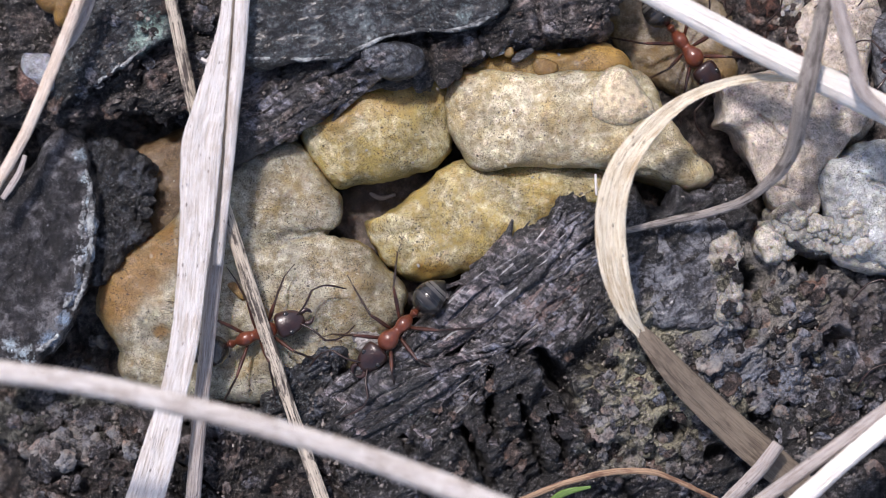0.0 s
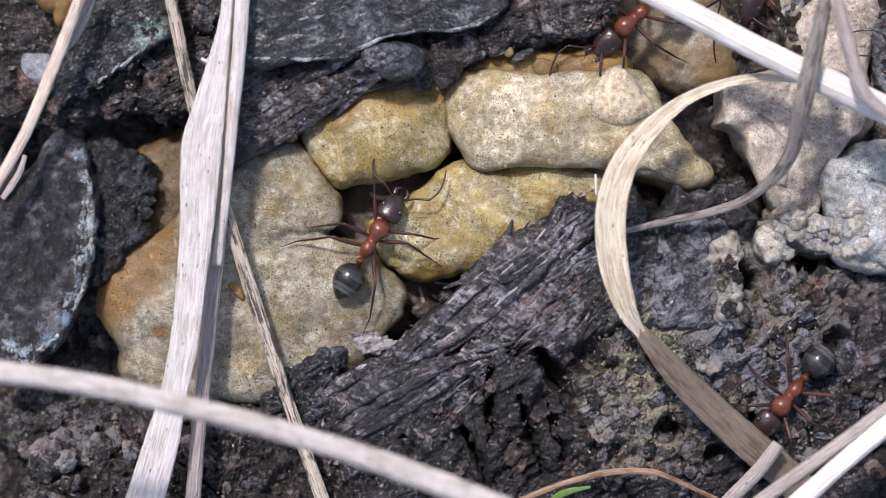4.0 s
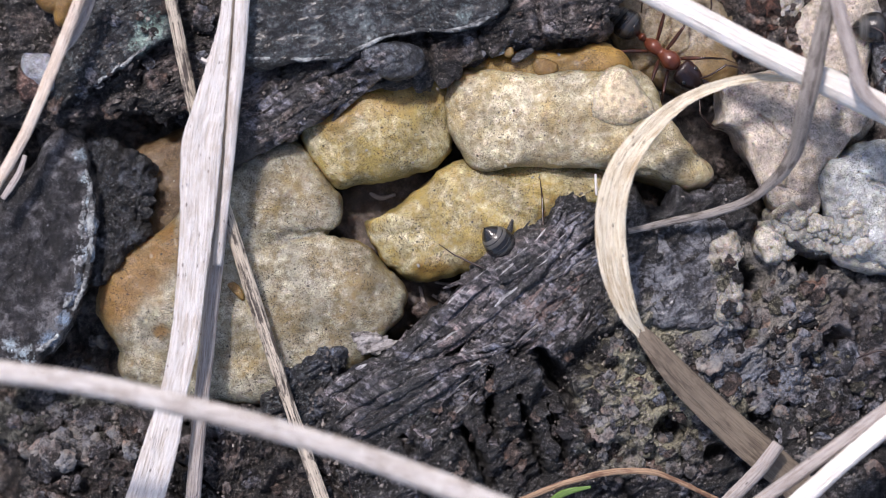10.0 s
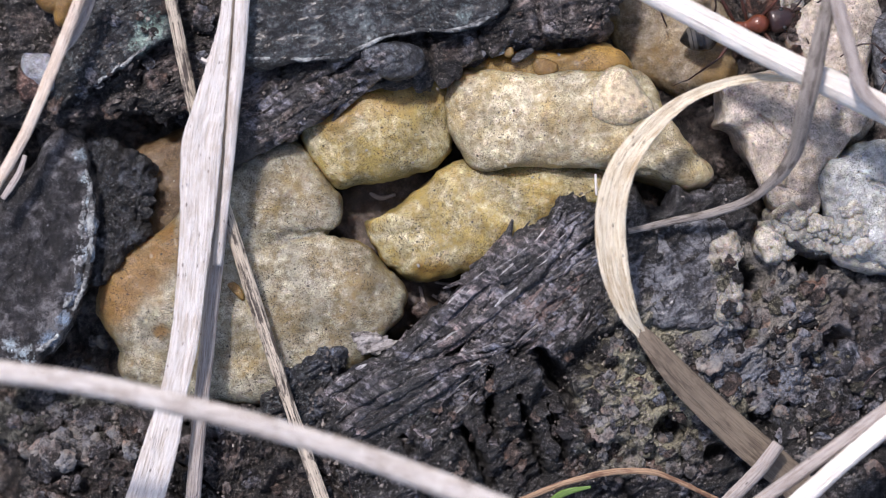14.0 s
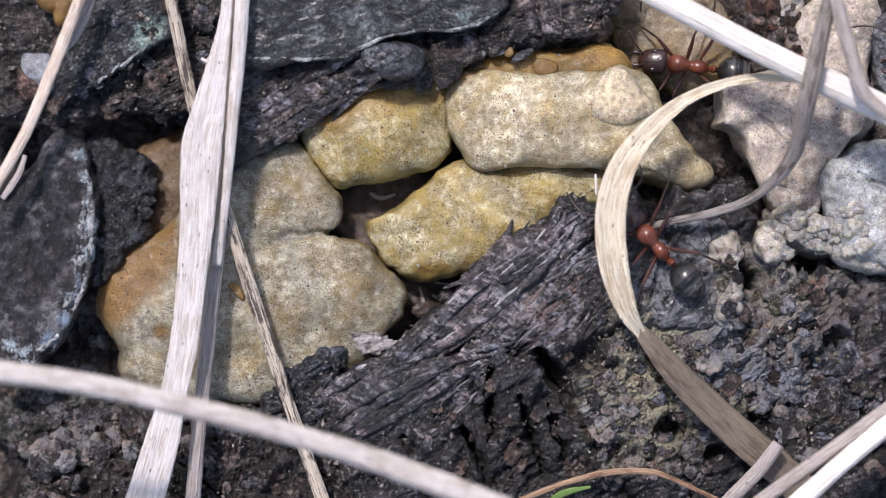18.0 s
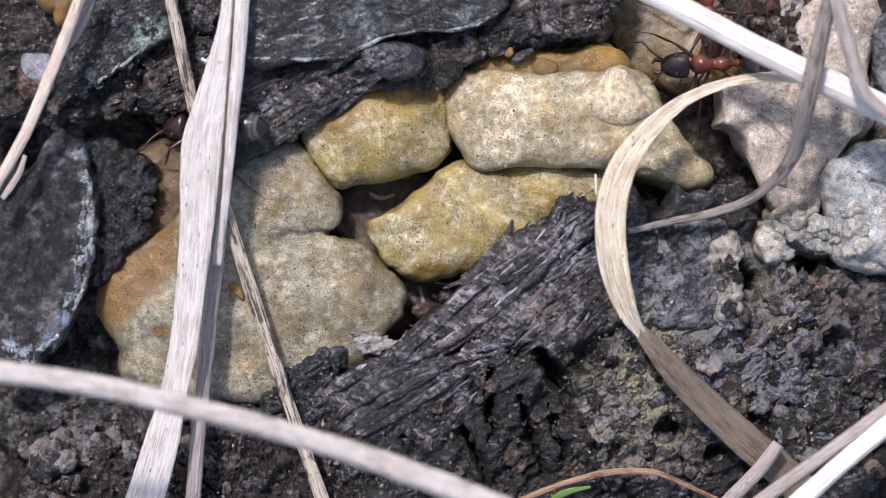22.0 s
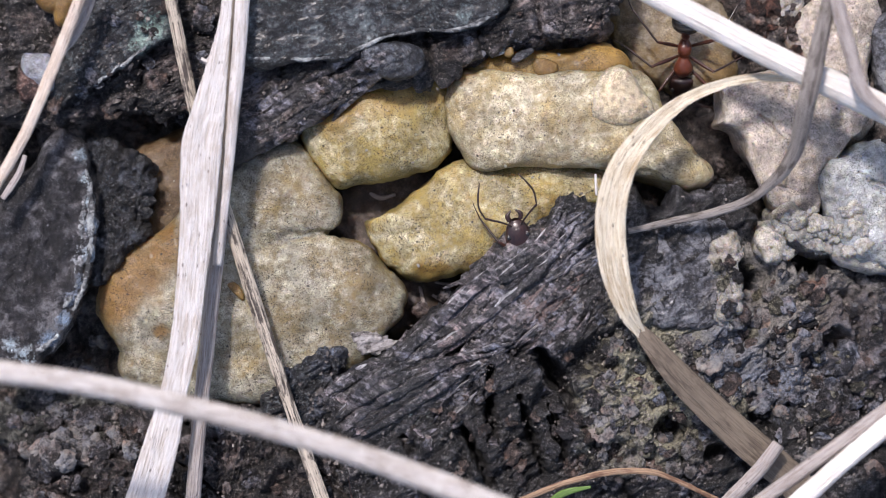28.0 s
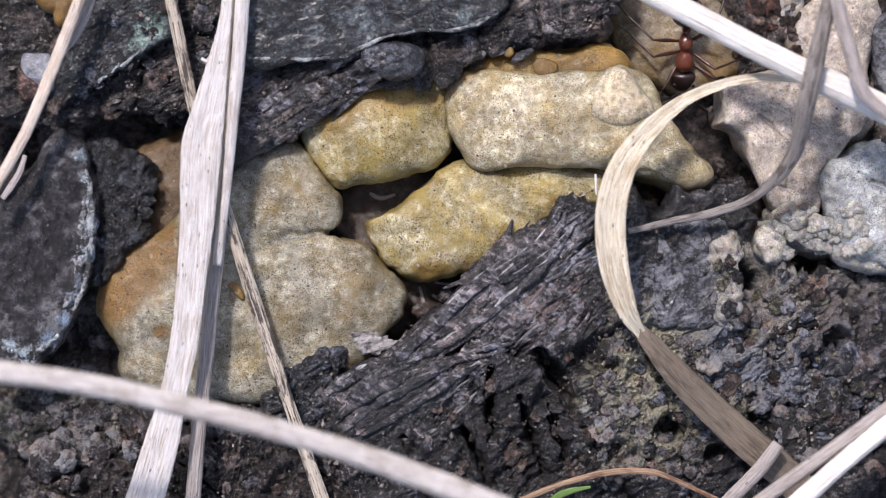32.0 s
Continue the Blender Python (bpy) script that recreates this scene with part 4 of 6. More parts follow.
grass("grass_stalk", "thick bleached dry stalk", [(10.12, 13.64, 6, 1.23), (15.1, 11, 6, 1.29), (18.03, 9.51, 6, 1.35), (20.95, 8.16, 6, 1.46), (24.17, 6.61, 6, 1.46)], STRAW_WHITE, flat=0.8, seed=7)
bent = grass("grass_stalk", "bent grey dry stalk", [(19.94, 13.61, 7.6, 0.69), (19.22, 10.16, 7.4, 0.9), (18.7, 7.58, 7, 0.99), (18.22, 4.75, 5, 0.77), (16.6, 2.87, 3.4, 0.51), (14.62, 1.98, 2.4, 0.48), (12.26, 1.48, 1.9, 0.42), (9.92, 0.94, 1.7, 0.3)], STRAW_DARK, flat=0.8, seed=8)
grass("grass_stalk", "thin pale dry stalk", [(19.82, 13.57, 8, 0.75), (20.77, 10.11, 8, 0.75), (21.49, 7.95, 8, 0.69), (23.51, 6.22, 8, 0.63)], STRAW_GREY, flat=0.8, seed=9)
curl = new("grass_straw")
tagged(curl, "curled buff dry grass leaf with parallel veins", "dry grass", "dry grass over the bark")
part("blade", stalk_mesh("blade", [(18.81, 8.9, 4.6, 0.35), (16.32, 8.98, 4.4, 0.47), (14.4, 8.56, 4.4, 0.53), (12.45, 7.66, 4.6, 0.71), (10.59, 6.04, 5, 1.12), (9.3, 4.15, 5.2, 1.47), (8.73, 1.8, 5, 1.62), (8.93, -0.86, 4.6, 1.54), (9.63, -3.09, 4, 1.13), (10.27, -4.21, 3.4, 0.66), (10.97, -5.12, 2.9, 0.18)],
     flat=0.12, fold=0.12, count=120, sides=20, seed=10), STRAW_WARM, curl)
part("underside", stalk_mesh("underside", [(9.64, -2.96, 3, 0.18), (10.28, -4.1, 3.2, 0.6), (11.09, -5.11, 3.2, 1.05), (12.77, -7.02, 2.8, 1.5), (15.54, -9.67, 2.2, 1.75), (18.61, -12.35, 1.8, 1.81), (20.15, -14.19, 1.6, 1.82)],
     flat=0.14, fold=-0.06, count=90, sides=20, seed=16), STRAW_BROWN, curl, "brown twisted underside")
grass("grass_stalk", "short broken grey stalk end", [(17.73, -10.3, 3.4, 0.72), (16.62, -11.78, 3.2, 0.78), (14.55, -13.89, 3, 0.78)], STRAW_GREY, flat=0.8, seed=11)
grass("grass_stalk", "thin grey dry stalk", [(23.97, -7.67, 5.5, 0.76), (20.45, -10.25, 5.5, 0.76), (15.75, -13.63, 5.5, 0.76)], STRAW_GREY, flat=0.9, seed=12)
grass("grass_stalk", "bright bleached dry stalk", [(24.17, -8.22, 6, 0.99), (20.95, -10.86, 6, 0.99), (17.73, -13.72, 6, 1.05)], STRAW_WHITE, flat=0.9, seed=13)
grass("grass_straw", "thin tan-brown curved dry grass", [(3.83, -13.64, 1, 0.3), (6.54, -12.54, 1.4, 0.33), (8.95, -11.95, 1.6, 0.36), (11.07, -11.92, 1.6, 0.33), (12.6, -12.45, 1.4, 0.27), (14.77, -13.49, 1, 0.27)], STRAW_RED, flat=0.5, seed=14)
grass("grass_straw", "small fresh green grass tip", [(5.5, -13.8, 1, 0.36), (6.54, -13.06, 1.4, 0.39), (7.9, -12.74, 1.6, 0.15)], GREEN, flat=0.5, seed=15)


# ---- splinters, rims and crumbs ----
def survey(sheets=None, highest=False):
    """The height of what can be walked on, on a quarter-millimetre grid."""
    p = np.concatenate(sheets or WALKED)
    p = p[(np.abs(p[:, 0]) < 30) & (np.abs(p[:, 1]) < 20)]
    grid = np.full((240, 160), -8.0)
    np.maximum.at(grid, (((p[:, 0] + 30) * 4).astype(int), ((p[:, 1] + 20) * 4).astype(int)), p[:, 2])
    if highest:
        return np.max([np.roll(grid, (a, b), (0, 1)) for a in (-1, 0, 1) for b in (-1, 0, 1)], axis=0)
    soft = np.zeros_like(grid)
    for a in (-1, 0, 1):
        for b in (-1, 0, 1):
            soft += np.roll(grid, (a, b), (0, 1)) / 9
    return soft


def height_at(grid, x, y):
    return grid[int(min(239, max(0, (x + 30) * 4))), int(min(159, max(0, (y + 20) * 4)))]


FIBRE = barky("charred_wood_strand", (0.012, 0.0105, 0.0115), (0.070, 0.063, 0.067), (0.55, 0.53, 0.54), (0.7, 1.6, 1.4), 40, gloss=0.24, shine=1.0, pale=0.012)
# pale grey fibre whose colour carries the glint of torn wood
FIBRE_PALE = straw("pale_glint_fibre", (0.24, 0.23, 0.235), (0.03, 0.026, 0.026), 0.5, 1.0, 0.3, 0.8, blotch=0.9)
FIBRE_DARK = barky("blackened_wood_strand", (0.008, 0.0075, 0.008), (0.032, 0.029, 0.030), (0.36, 0.35, 0.36), (0.7, 1.6, 1.4), 40, gloss=0.28, shine=1.0)


def splinters(parent, edge, depth, amount, seed, long=(1.5, 5.0), lean=0.15, pale=0.25, wide=(0.14, 0.42)):
    """Torn fibres that lie along an edge, up to depth millimetres inside it."""
    rng = random.Random(seed)
    grid = survey()
    e = spline(edge, 200)
    tan = np.gradient(e, axis=0)
    tan /= np.linalg.norm(tan, axis=1)[:, None]
    for _ in range(amount):
        i = rng.randrange(4, 196)
        d = depth * rng.random() ** 1.5
        nx, ny = tan[i][1], -tan[i][0]
        x, y = e[i][0] + nx * d, e[i][1] + ny * d
        length = rng.uniform(*long) * (0.6 + 0.4 * rng.random())
        a = math.atan2(tan[i][1], tan[i][0]) + rng.gauss(0, lean)
        w = rng.uniform(*wide)
        bend = rng.gauss(0, 0.25)
        r = rng.random()
        w *= 0.5 if r < pale and w > 0.3 else 1
        pts = []
        for k in range(5):
            t = k / 4 - 0.5
            px, py = x + math.cos(a + bend * t) * t * length, y + math.sin(a + bend * t) * t * length
            h = height_at(grid, px, py)
            h0 = height_at(grid, x, y)
            pts.append((px, py, max(h, h0 - 0.5) - 0.05 - 0.12 * w + (0.08 * rng.random() if k in (0, 4) else 0), w * (0.25, 0.8, 1.0, 0.8, 0.2)[k]))
        if max(q[1] for q in pts) > 3.1 and x > 3:
            continue
        part("splinter", stalk_mesh("splinter", pts, flat=0.4, sides=10, count=22, wob=0.10, seed=rng.randrange(99)),
             FIBRE_PALE if r < pale else FIBRE if r < 0.75 else FIBRE_DARK, parent)


splinters(log, [(-6.05, -8.54), (-4.68, -7.26), (-2.7, -5.8), (-1.03, -4.28), (0.73, -2.77), (1.7, -1.55), (3.22, -0.06), (5.8, 1.37), (6.56, 2.77)], 3.4, 130, 5, (3.0, 9.0), 0.09, 0.05, (0.25, 0.85))
# thin fibres right at the rim, half of them pale to paint its glint
splinters(log, [(-5.59, -7.87), (-4.38, -7.02), (-2.55, -5.74), (-1.03, -4.47), (0.64, -3.07), (1.64, -1.85), (3.07, -0.52), (4.89, 0.64), (6.26, 1.49)], 0.5, 34, 8, (2.0, 6.0), 0.05, 0.5, (0.10, 0.24))
splinters(log, [(-5.59, -9.69), (-2.55, -7.57), (0.49, -5.44), (2.92, -3.62), (5.35, -0.88), (7.78, 1.55)], 3.8, 60, 6, (1.2, 4.5), 0.2, 0.12, (0.15, 0.5))
splinters(lip, [(-11.21, 4.77), (-9.24, 5.74), (-7.72, 6.65), (-5.59, 7.87), (-3.92, 8.78)][::-1], 2.4, 56, 7, (2.0, 5.5), 0.14, 0.02, (0.2, 0.7))


def edging(parent, path, seed, material=None):
    """A broken pale line of weathered bark along a rim."""
    grid = survey(highest=True)
    pts = []
    for x, y, z, w in spline(path, 30):
        w *= 0.5 + 0.7 * random.random()
        pts.append((x + random.uniform(-0.05, 0.05), y + random.uniform(-0.05, 0.05), height_at(grid, x, y) - 0.12 - 0.1 * w, w))
    part("rim", stalk_mesh("rim", pts, flat=0.55, sides=8, count=130, wob=0.25, seed=seed), material or RIM, parent, "pale weathered rim")


edging(plate_top, [(-10.35, 10.17, 2.35, 0.18), (-7.94, 10.08, 2.35, 0.24), (-5.54, 10.23, 2.35, 0.21), (-4.33, 10.68, 2.4, 0.24), (-2.83, 11.34, 2.35, 0.18), (-1.02, 11.64, 2.35, 0.24), (1.08, 11.76, 2.35, 0.3), (2.89, 12.61, 2.35, 0.24)], 1)
edging(plate_left, [(-20.74, 7.89, 1.7, 0.15), (-19.16, 8.55, 1.75, 0.18), (-17.8, 9.34, 1.75, 0.21), (-16.44, 10.36, 1.75, 0.21), (-15.3, 11.22, 1.7, 0.12)], 2)
edging(flake_left, [(-19.18, 4.72, 1.6, 0.20), (-18.88, 3.06, 1.6, 0.36), (-18.79, 1.24, 1.6, 0.41), (-18.88, -0.27, 1.6, 0.36), (-19.18, -1.94, 1.6, 0.31), (-19.78, -3.30, 1.6, 0.26)], 3)
edging(flake_left, [(-19.48, 0.64, 1.6, 0.20), (-19.54, -0.88, 1.6, 0.36), (-19.78, -2.09, 1.6, 0.41), (-20.24, -3.15, 1.6, 0.20)], 4)
edging(flake_left, [(-20.54, -4.51, 1.6, 0.20), (-21.60, -5.42, 1.6, 0.36), (-22.81, -5.87, 1.6, 0.31), (-23.57, -5.57, 1.6, 0.20)], 5)
edging(flake_left, [(-19.18, 2.90, 1.6, 0.20), (-19.27, 1.54, 1.6, 0.31), (-19.33, 0.03, 1.6, 0.15)], 6)


def strand(parent, path, seed):
    """A long torn roll of bark along the splintered edge, with a painted highlight on its crest."""
    grid = survey(highest=True)
    rng = random.Random(seed)
    roll, crest = [], []
    for x, y, _, w in spline(path, 16):
        w *= rng.uniform(0.75, 1.15)
        z = height_at(grid, x, y) + rng.uniform(-0.06, 0.06)
        roll.append((x, y, z - 0.12 * w, w))
        # pale highlight strip, set to the sunward side of the roll
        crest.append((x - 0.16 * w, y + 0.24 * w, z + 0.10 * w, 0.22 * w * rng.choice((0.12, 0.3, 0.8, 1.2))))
    part("strand", stalk_mesh("strand", roll, flat=0.6, sides=14, count=110, wob=0.12, seed=seed), FIBRE, parent)
    part("strand_crest", stalk_mesh("strand_crest", crest, flat=0.7, sides=8, count=110, wob=0.2, seed=seed + 1), CREST_HIGHLIGHT, parent, "painted highlight on the crest of a torn strand")


# pale colour that paints the sheen on strand crests
CREST_HIGHLIGHT = barky("painted_crest_highlight", (0.05, 0.05, 0.055), (0.22, 0.22, 0.235), (0.78, 0.79, 0.80), gloss=0.25, shine=0.9, hue=False, pale=0.03)
for k, path in enumerate(([(-2.56, -5.7, 0.5, 0.24), (-1.49, -4.91, 0.5, 0.67), (-0.27, -3.87, 0.5, 0.79), (1.25, -2.23, 0.5, 0.73), (2.62, -1.13, 0.5, 0.49), (3.54, -0.46, 0.5, 0.18)],
                          [(-6.53, -7.9, 0.5, 0.24), (-5.31, -7.14, 0.5, 0.73), (-3.93, -6.37, 0.5, 0.79), (-2.56, -5.95, 0.5, 0.55), (-1.65, -5.52, 0.5, 0.18)],
                          [(-5.55, -9.06, 0.5, 0.24), (-4.39, -8.08, 0.5, 0.67), (-2.87, -7.23, 0.5, 0.73), (-0.27, -6.22, 0.5, 0.61), (1.4, -5.83, 0.5, 0.43), (2.62, -5.64, 0.5, 0.15)],
                          [(-3.93, -7.05, 0.5, 0.18), (-2.56, -6.53, 0.5, 0.55), (-0.73, -5.52, 0.5, 0.61), (0.79, -4.54, 0.5, 0.43), (2.01, -3.63, 0.5, 0.15)],
                          [(-5.73, -9.06, 0.5, 0.24), (-4.39, -7.59, 0.5, 0.61), (-2.87, -6.37, 0.5, 0.73), (-1.34, -4.85, 0.5, 0.67), (0.06, -3.69, 0.5, 0.24)],
                          [(-5.15, -8.05, 0.5, 0.18), (-4.09, -7.05, 0.5, 0.55), (-2.56, -6.13, 0.5, 0.67), (-0.73, -5.52, 0.5, 0.55), (1.10, -4.54, 0.5, 0.49), (3.08, -2.96, 0.5, 0.18)],
                          [(-5.43, -9.88, 0.5, 0.18), (-4.09, -8.57, 0.5, 0.55), (-2.56, -7.66, 0.5, 0.73), (-0.73, -6.74, 0.5, 0.55), (0.67, -6.07, 0.5, 0.18)],
                          [(0.18, -3.69, 0.5, 0.18), (1.71, -2.17, 0.5, 0.55), (3.54, -0.82, 0.5, 0.61), (5.06, 0.34, 0.5, 0.55), (6.04, 1.71, 0.5, 0.43), (6.53, 2.84, 0.5, 0.15)],
                          [(0.49, -4.91, 0.5, 0.18), (2.32, -3.63, 0.5, 0.61), (4.45, -1.80, 0.5, 0.67), (5.98, -0.27, 0.5, 0.49), (6.95, 1.25, 0.5, 0.18)],
                          [(0.18, -6.07, 0.5, 0.15), (1.25, -5.70, 0.5, 0.37), (2.62, -5.22, 0.5, 0.30), (3.69, -5.09, 0.5, 0.12)],
                          [(2.32, -1.80, 0.5, 0.18), (3.69, -1.49, 0.5, 0.43), (5.37, -0.43, 0.5, 0.43), (6.59, 0.79, 0.5, 0.15)],
                          [(-4.39, -10.03, 0.5, 0.15), (-2.56, -8.97, 0.5, 0.61), (-0.43, -7.59, 0.5, 0.61), (2.01, -6.07, 0.5, 0.24)],
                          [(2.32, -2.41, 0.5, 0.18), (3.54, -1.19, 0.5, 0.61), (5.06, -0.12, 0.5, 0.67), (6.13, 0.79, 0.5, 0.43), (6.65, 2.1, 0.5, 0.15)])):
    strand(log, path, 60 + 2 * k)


def crumbs(name, label, box, amount, size, material, seed, low=-0.5):
    """Loose grains strewn over the bark, never on the resin, as one heap."""
    rng = np.random.RandomState(seed)
    grid, clean = survey(), survey(CLEAN, True)
    (x0, y0), (x1, y1) = box
    base = np.array([(1, 0, 0), (0, 1, 0), (-1, 0, 0), (0, -1, 0), (0.5, 0.5, 0.8), (-0.5, 0.5, 0.7), (-0.5, -0.5, 0.8), (0.5, -0.5, 0.7), (0, 0, -0.8)])
    tri = np.array([(0, 1, 4), (1, 2, 5), (2, 3, 6), (3, 0, 7), (4, 1, 5), (5, 2, 6), (6, 3, 7), (7, 0, 4), (4, 5, 6), (4, 6, 7), (1, 0, 8), (2, 1, 8), (3, 2, 8), (0, 3, 8)])
    x, y = rng.uniform(min(x0, x1), max(x0, x1), amount * 4), rng.uniform(min(y0, y1), max(y0, y1), amount * 4)
    i, j = ((x + 30) * 4).astype(int).clip(0, 239), ((y + 20) * 4).astype(int).clip(0, 159)
    z = grid[i, j]
    keep = (lattice(np.column_stack([x / 1.7, y / 1.7, np.full(len(x), seed * 3.3)])) > rng.uniform(low, 0.35, len(x))) & (clean[i, j] < z - 0.6)
    x, y, z = x[keep][:amount], y[keep][:amount], z[keep][:amount]
    s = size * rng.lognormal(0, 0.5, len(x))
    v = base[None] * rng.uniform(0.55, 1.35, (len(x), 9, 3)) * s[:, None, None] * (1, 0.8, 0.7)
    a = rng.uniform(0, 6.28, len(x))[:, None]
    v = np.stack([v[:, :, 0] * np.cos(a) - v[:, :, 1] * np.sin(a) + x[:, None], v[:, :, 0] * np.sin(a) + v[:, :, 1] * np.cos(a) + y[:, None], v[:, :, 2] + z[:, None] - 0.15 * s[:, None]], -1)
    f = tri[None] + 9 * np.arange(len(x))[:, None, None]
    ob = part(name, mesh_of(name, v.reshape(-1, 3), f.reshape(-1, 3), False), material)
    return tagged(ob, label, "debris", kind="stuff")


def grains(name, a, b, c, gloss=0.4):
    n = Nodes(name)
    g = n.nt.nodes.new("ShaderNodeNewGeometry")
    col = n.ramp(g.outputs["Random Per Island"], (0.0, a), (0.5, b), (1.0, c))
    n.bump((n.noise(0.1, 3, 0.6), 0.04))
    return n.finish(color=col, rough=gloss, spec=0.6)


GRIT_DARK = grains("dark_grit", (0.02, 0.018, 0.018), (0.07, 0.06, 0.055), (0.20, 0.18, 0.165))
GRIT_PALE = grains("pale_grit", (0.10, 0.09, 0.08), (0.22, 0.20, 0.17), (0.34, 0.32, 0.28))
crumbs("bark_crumbs", "dark bark crumbs strewn over the charred bark", [(-6.86, 3.09), (24, -13.5)], 1700, 0.06, GRIT_DARK, 1)
crumbs("bark_crumbs", "dark crumbs on the overhanging bark", [(-24, 13.5), (9.06, 6.15)], 800, 0.06, GRIT_DARK, 2)
crumbs("bark_crumbs", "dark crumbs in the lower litter", [(-24, -3.64), (-5.63, -13.5)], 500, 0.07, GRIT_DARK, 3)
crumbs("lichen_grit", "pale lichen grit on weathered bark", [(7.84, -3.64), (20.39, -10.99)], 500, 0.05, GRIT_PALE, 4, -0.1)
crumbs("crust_grit", "grey grit in the corner of the hollow", [(18.2, 13.5), (24, -1.19)], 1200, 0.09, GRIT_PALE, 5, -0.2)


# ---- chips and nodules ----
def chip_mesh(seed, thick, sides=30, rough=0.3):
    rng = random.Random(seed)
    n = rng.randint(6, 9)
    ring = [(math.cos(6.283 * k / n) * rng.uniform(0.65, 1.2), math.sin(6.283 * k / n) * rng.uniform(0.5, 1.0)) for k in range(n)]
    v, f = slab(ring, 0, thick, thick * 0.8, 0.55, sides, 15, rough * 0.3, 0.4, None, lambda p, u: rough * 0.35 * fbm(p, 0.5, 3, 0.6, seed), seed, False)
    return mesh_of("chip", v, f)


CHIPS = [chip_mesh(k, 0.12 + 0.05 * (k % 3), 34, 0.5) for k in range(8)]
NODULES = [chip_mesh(20 + k, 0.6, 28, 0.6) for k in range(6)]


def strew(name, parent, meshes, box, amount, size, materials, seed, tilt=18, sink=0.12, avoid=True, top=99):
    """Small pieces that lie on the parent, each one an object."""
    rng = random.Random(seed)
    grid, clean = survey(), survey(CLEAN, True)
    (x0, y0), (x1, y1) = box
    made = 0
    while made < amount:
        x, y = rng.uniform(x0, x1), rng.uniform(y0, y1)
        z = height_at(grid, x, y)
        if z > top or avoid and height_at(clean, x, y) > z - 0.6:
            if rng.random() < 0.02:
                made += 1
            continue
        me = rng.choice(meshes)
        paint = rng.choice(materials)
        key = (me.name, paint.name)
        if key not in PAINTED:
            PAINTED[key] = me.copy()
            PAINTED[key].materials.append(paint)
        ob = new(name, PAINTED[key])
        ob.parent = parent
        s = size * rng.lognormvariate(0, 0.4)
        ob.matrix_local = pose(x * MM, y * MM, (z - sink * s) * MM, rng.gauss(0, tilt), rng.gauss(0, tilt), rng.uniform(0, 360)) @ Matrix.Diagonal((s, s, s, 1))
        made += 1


PAINTED = {}
CHIP_RED = barky("red_brown_chip", (0.06, 0.03, 0.02), (0.16, 0.075, 0.05), (0.30, 0.17, 0.12), loose=True)
strew("flake", log, CHIPS, [(5.39, -3.64), (24, -13.5)], 70, 0.4, [CHIP_DARK, CHIP_BROWN, CHIP_DARK], 31)
strew("flake", log, CHIPS, [(8.14, -3.64), (21.31, -12.21)], 60, 0.4, [CHIP_GREY, CHIP_BLUE, CHIP_GREY], 32)
strew("flake", log, CHIPS, [(-2.57, -7.32), (8.14, -13.44)], 40, 0.34, [CHIP_DARK, CHIP_BROWN, CHIP_DARK], 33)
strew("flake", lip, CHIPS, [(-22.16, 13.5), (8.45, 7.07)], 60, 0.34, [CHIP_DARK, CHIP_BROWN, CHIP_BLUE], 34)
strew("flake", slab_low, CHIPS, [(-22.16, -9.15), (-6.86, -13.5)], 50, 0.36, [CHIP_DARK, CHIP_BROWN, CHIP_DARK], 35)
CHIP_LICHEN = barky("lichened_crumb", (0.15, 0.14, 0.10), (0.34, 0.325, 0.235), (0.52, 0.50, 0.40), loose=True, hue=False)
strew("nodule", log, NODULES, [(13.0, -0.6), (24, -9.5)], 130, 0.34, [CHIP_GREY, CHIP_BLUE, CHIP_DARK, CHIP_LICHEN, CHIP_BROWN], 41, sink=0.35)
strew("nodule", log, NODULES, [(8.4, -4.6), (15.2, -11.0)], 90, 0.26, [CHIP_LICHEN, CHIP_GREY, CHIP_LICHEN, CHIP_BLUE], 42, sink=0.35)
strew("clod", soil, NODULES, [(-24, -3.64), (-16.96, -11.6)], 70, 0.5, [CHIP_GREY, CHIP_GREY, CHIP_DARK], 36)
strew("clod", soil, NODULES, [(19.0, 13.5), (24, 9.52)], 60, 0.5, [STONE_LOOSE, CHIP_GREY, STONE_LOOSE, CHIP_BROWN], 37)
strew("nodule", crust_low, NODULES, [(17.9, 2.2), (22.6, -0.2)], 50, 0.30, [STONE_LOOSE], 38, sink=0.3, avoid=False)
strew("clod", soil, NODULES, [(-6.86, 4.62), (16.41, -3.64)], 40, 0.4, [CHIP_DARK, CHIP_BROWN], 39, top=-2.5)


# ---- odd pieces ----
def granules(lump_object, points, amount, seed):
    """Pale grains stuck to a resin lump."""
    rng = np.random.RandomState(seed)
    high = points[points[:, 2] > np.percentile(points[:, 2], 30)]
    for k in rng.choice(len(high), amount):
        me = NODULES[int(rng.randint(len(NODULES)))]
        key = (me.name, "granule")
        if key not in PAINTED:
            PAINTED[key] = me.copy()
            PAINTED[key].materials.append(GRANULE)
        ob = new("granule", PAINTED[key])
        ob.parent = lump_object
        s = 0.075 * rng.lognormal(0, 0.45)
        x, y, z = high[k]
        ob.matrix_local = pose(x * MM, y * MM, z * MM, *rng.uniform(0, 360, 3)) @ Matrix.Diagonal((s, s, s, 1))


GRANULE = resin("pale_resin_grain", (0.56, 0.44, 0.22), (0.66, 0.58, 0.40), 0.0, 0.2, 0.5, -0.3, True)
for (ob, points), amount in zip(LUMPS, (10, 2, 6, 8, 2, 3, 8, 2, 2, 8, 8, 8, 8, 8, 5, 5)):
    granules(ob, points, amount, len(points) + amount)


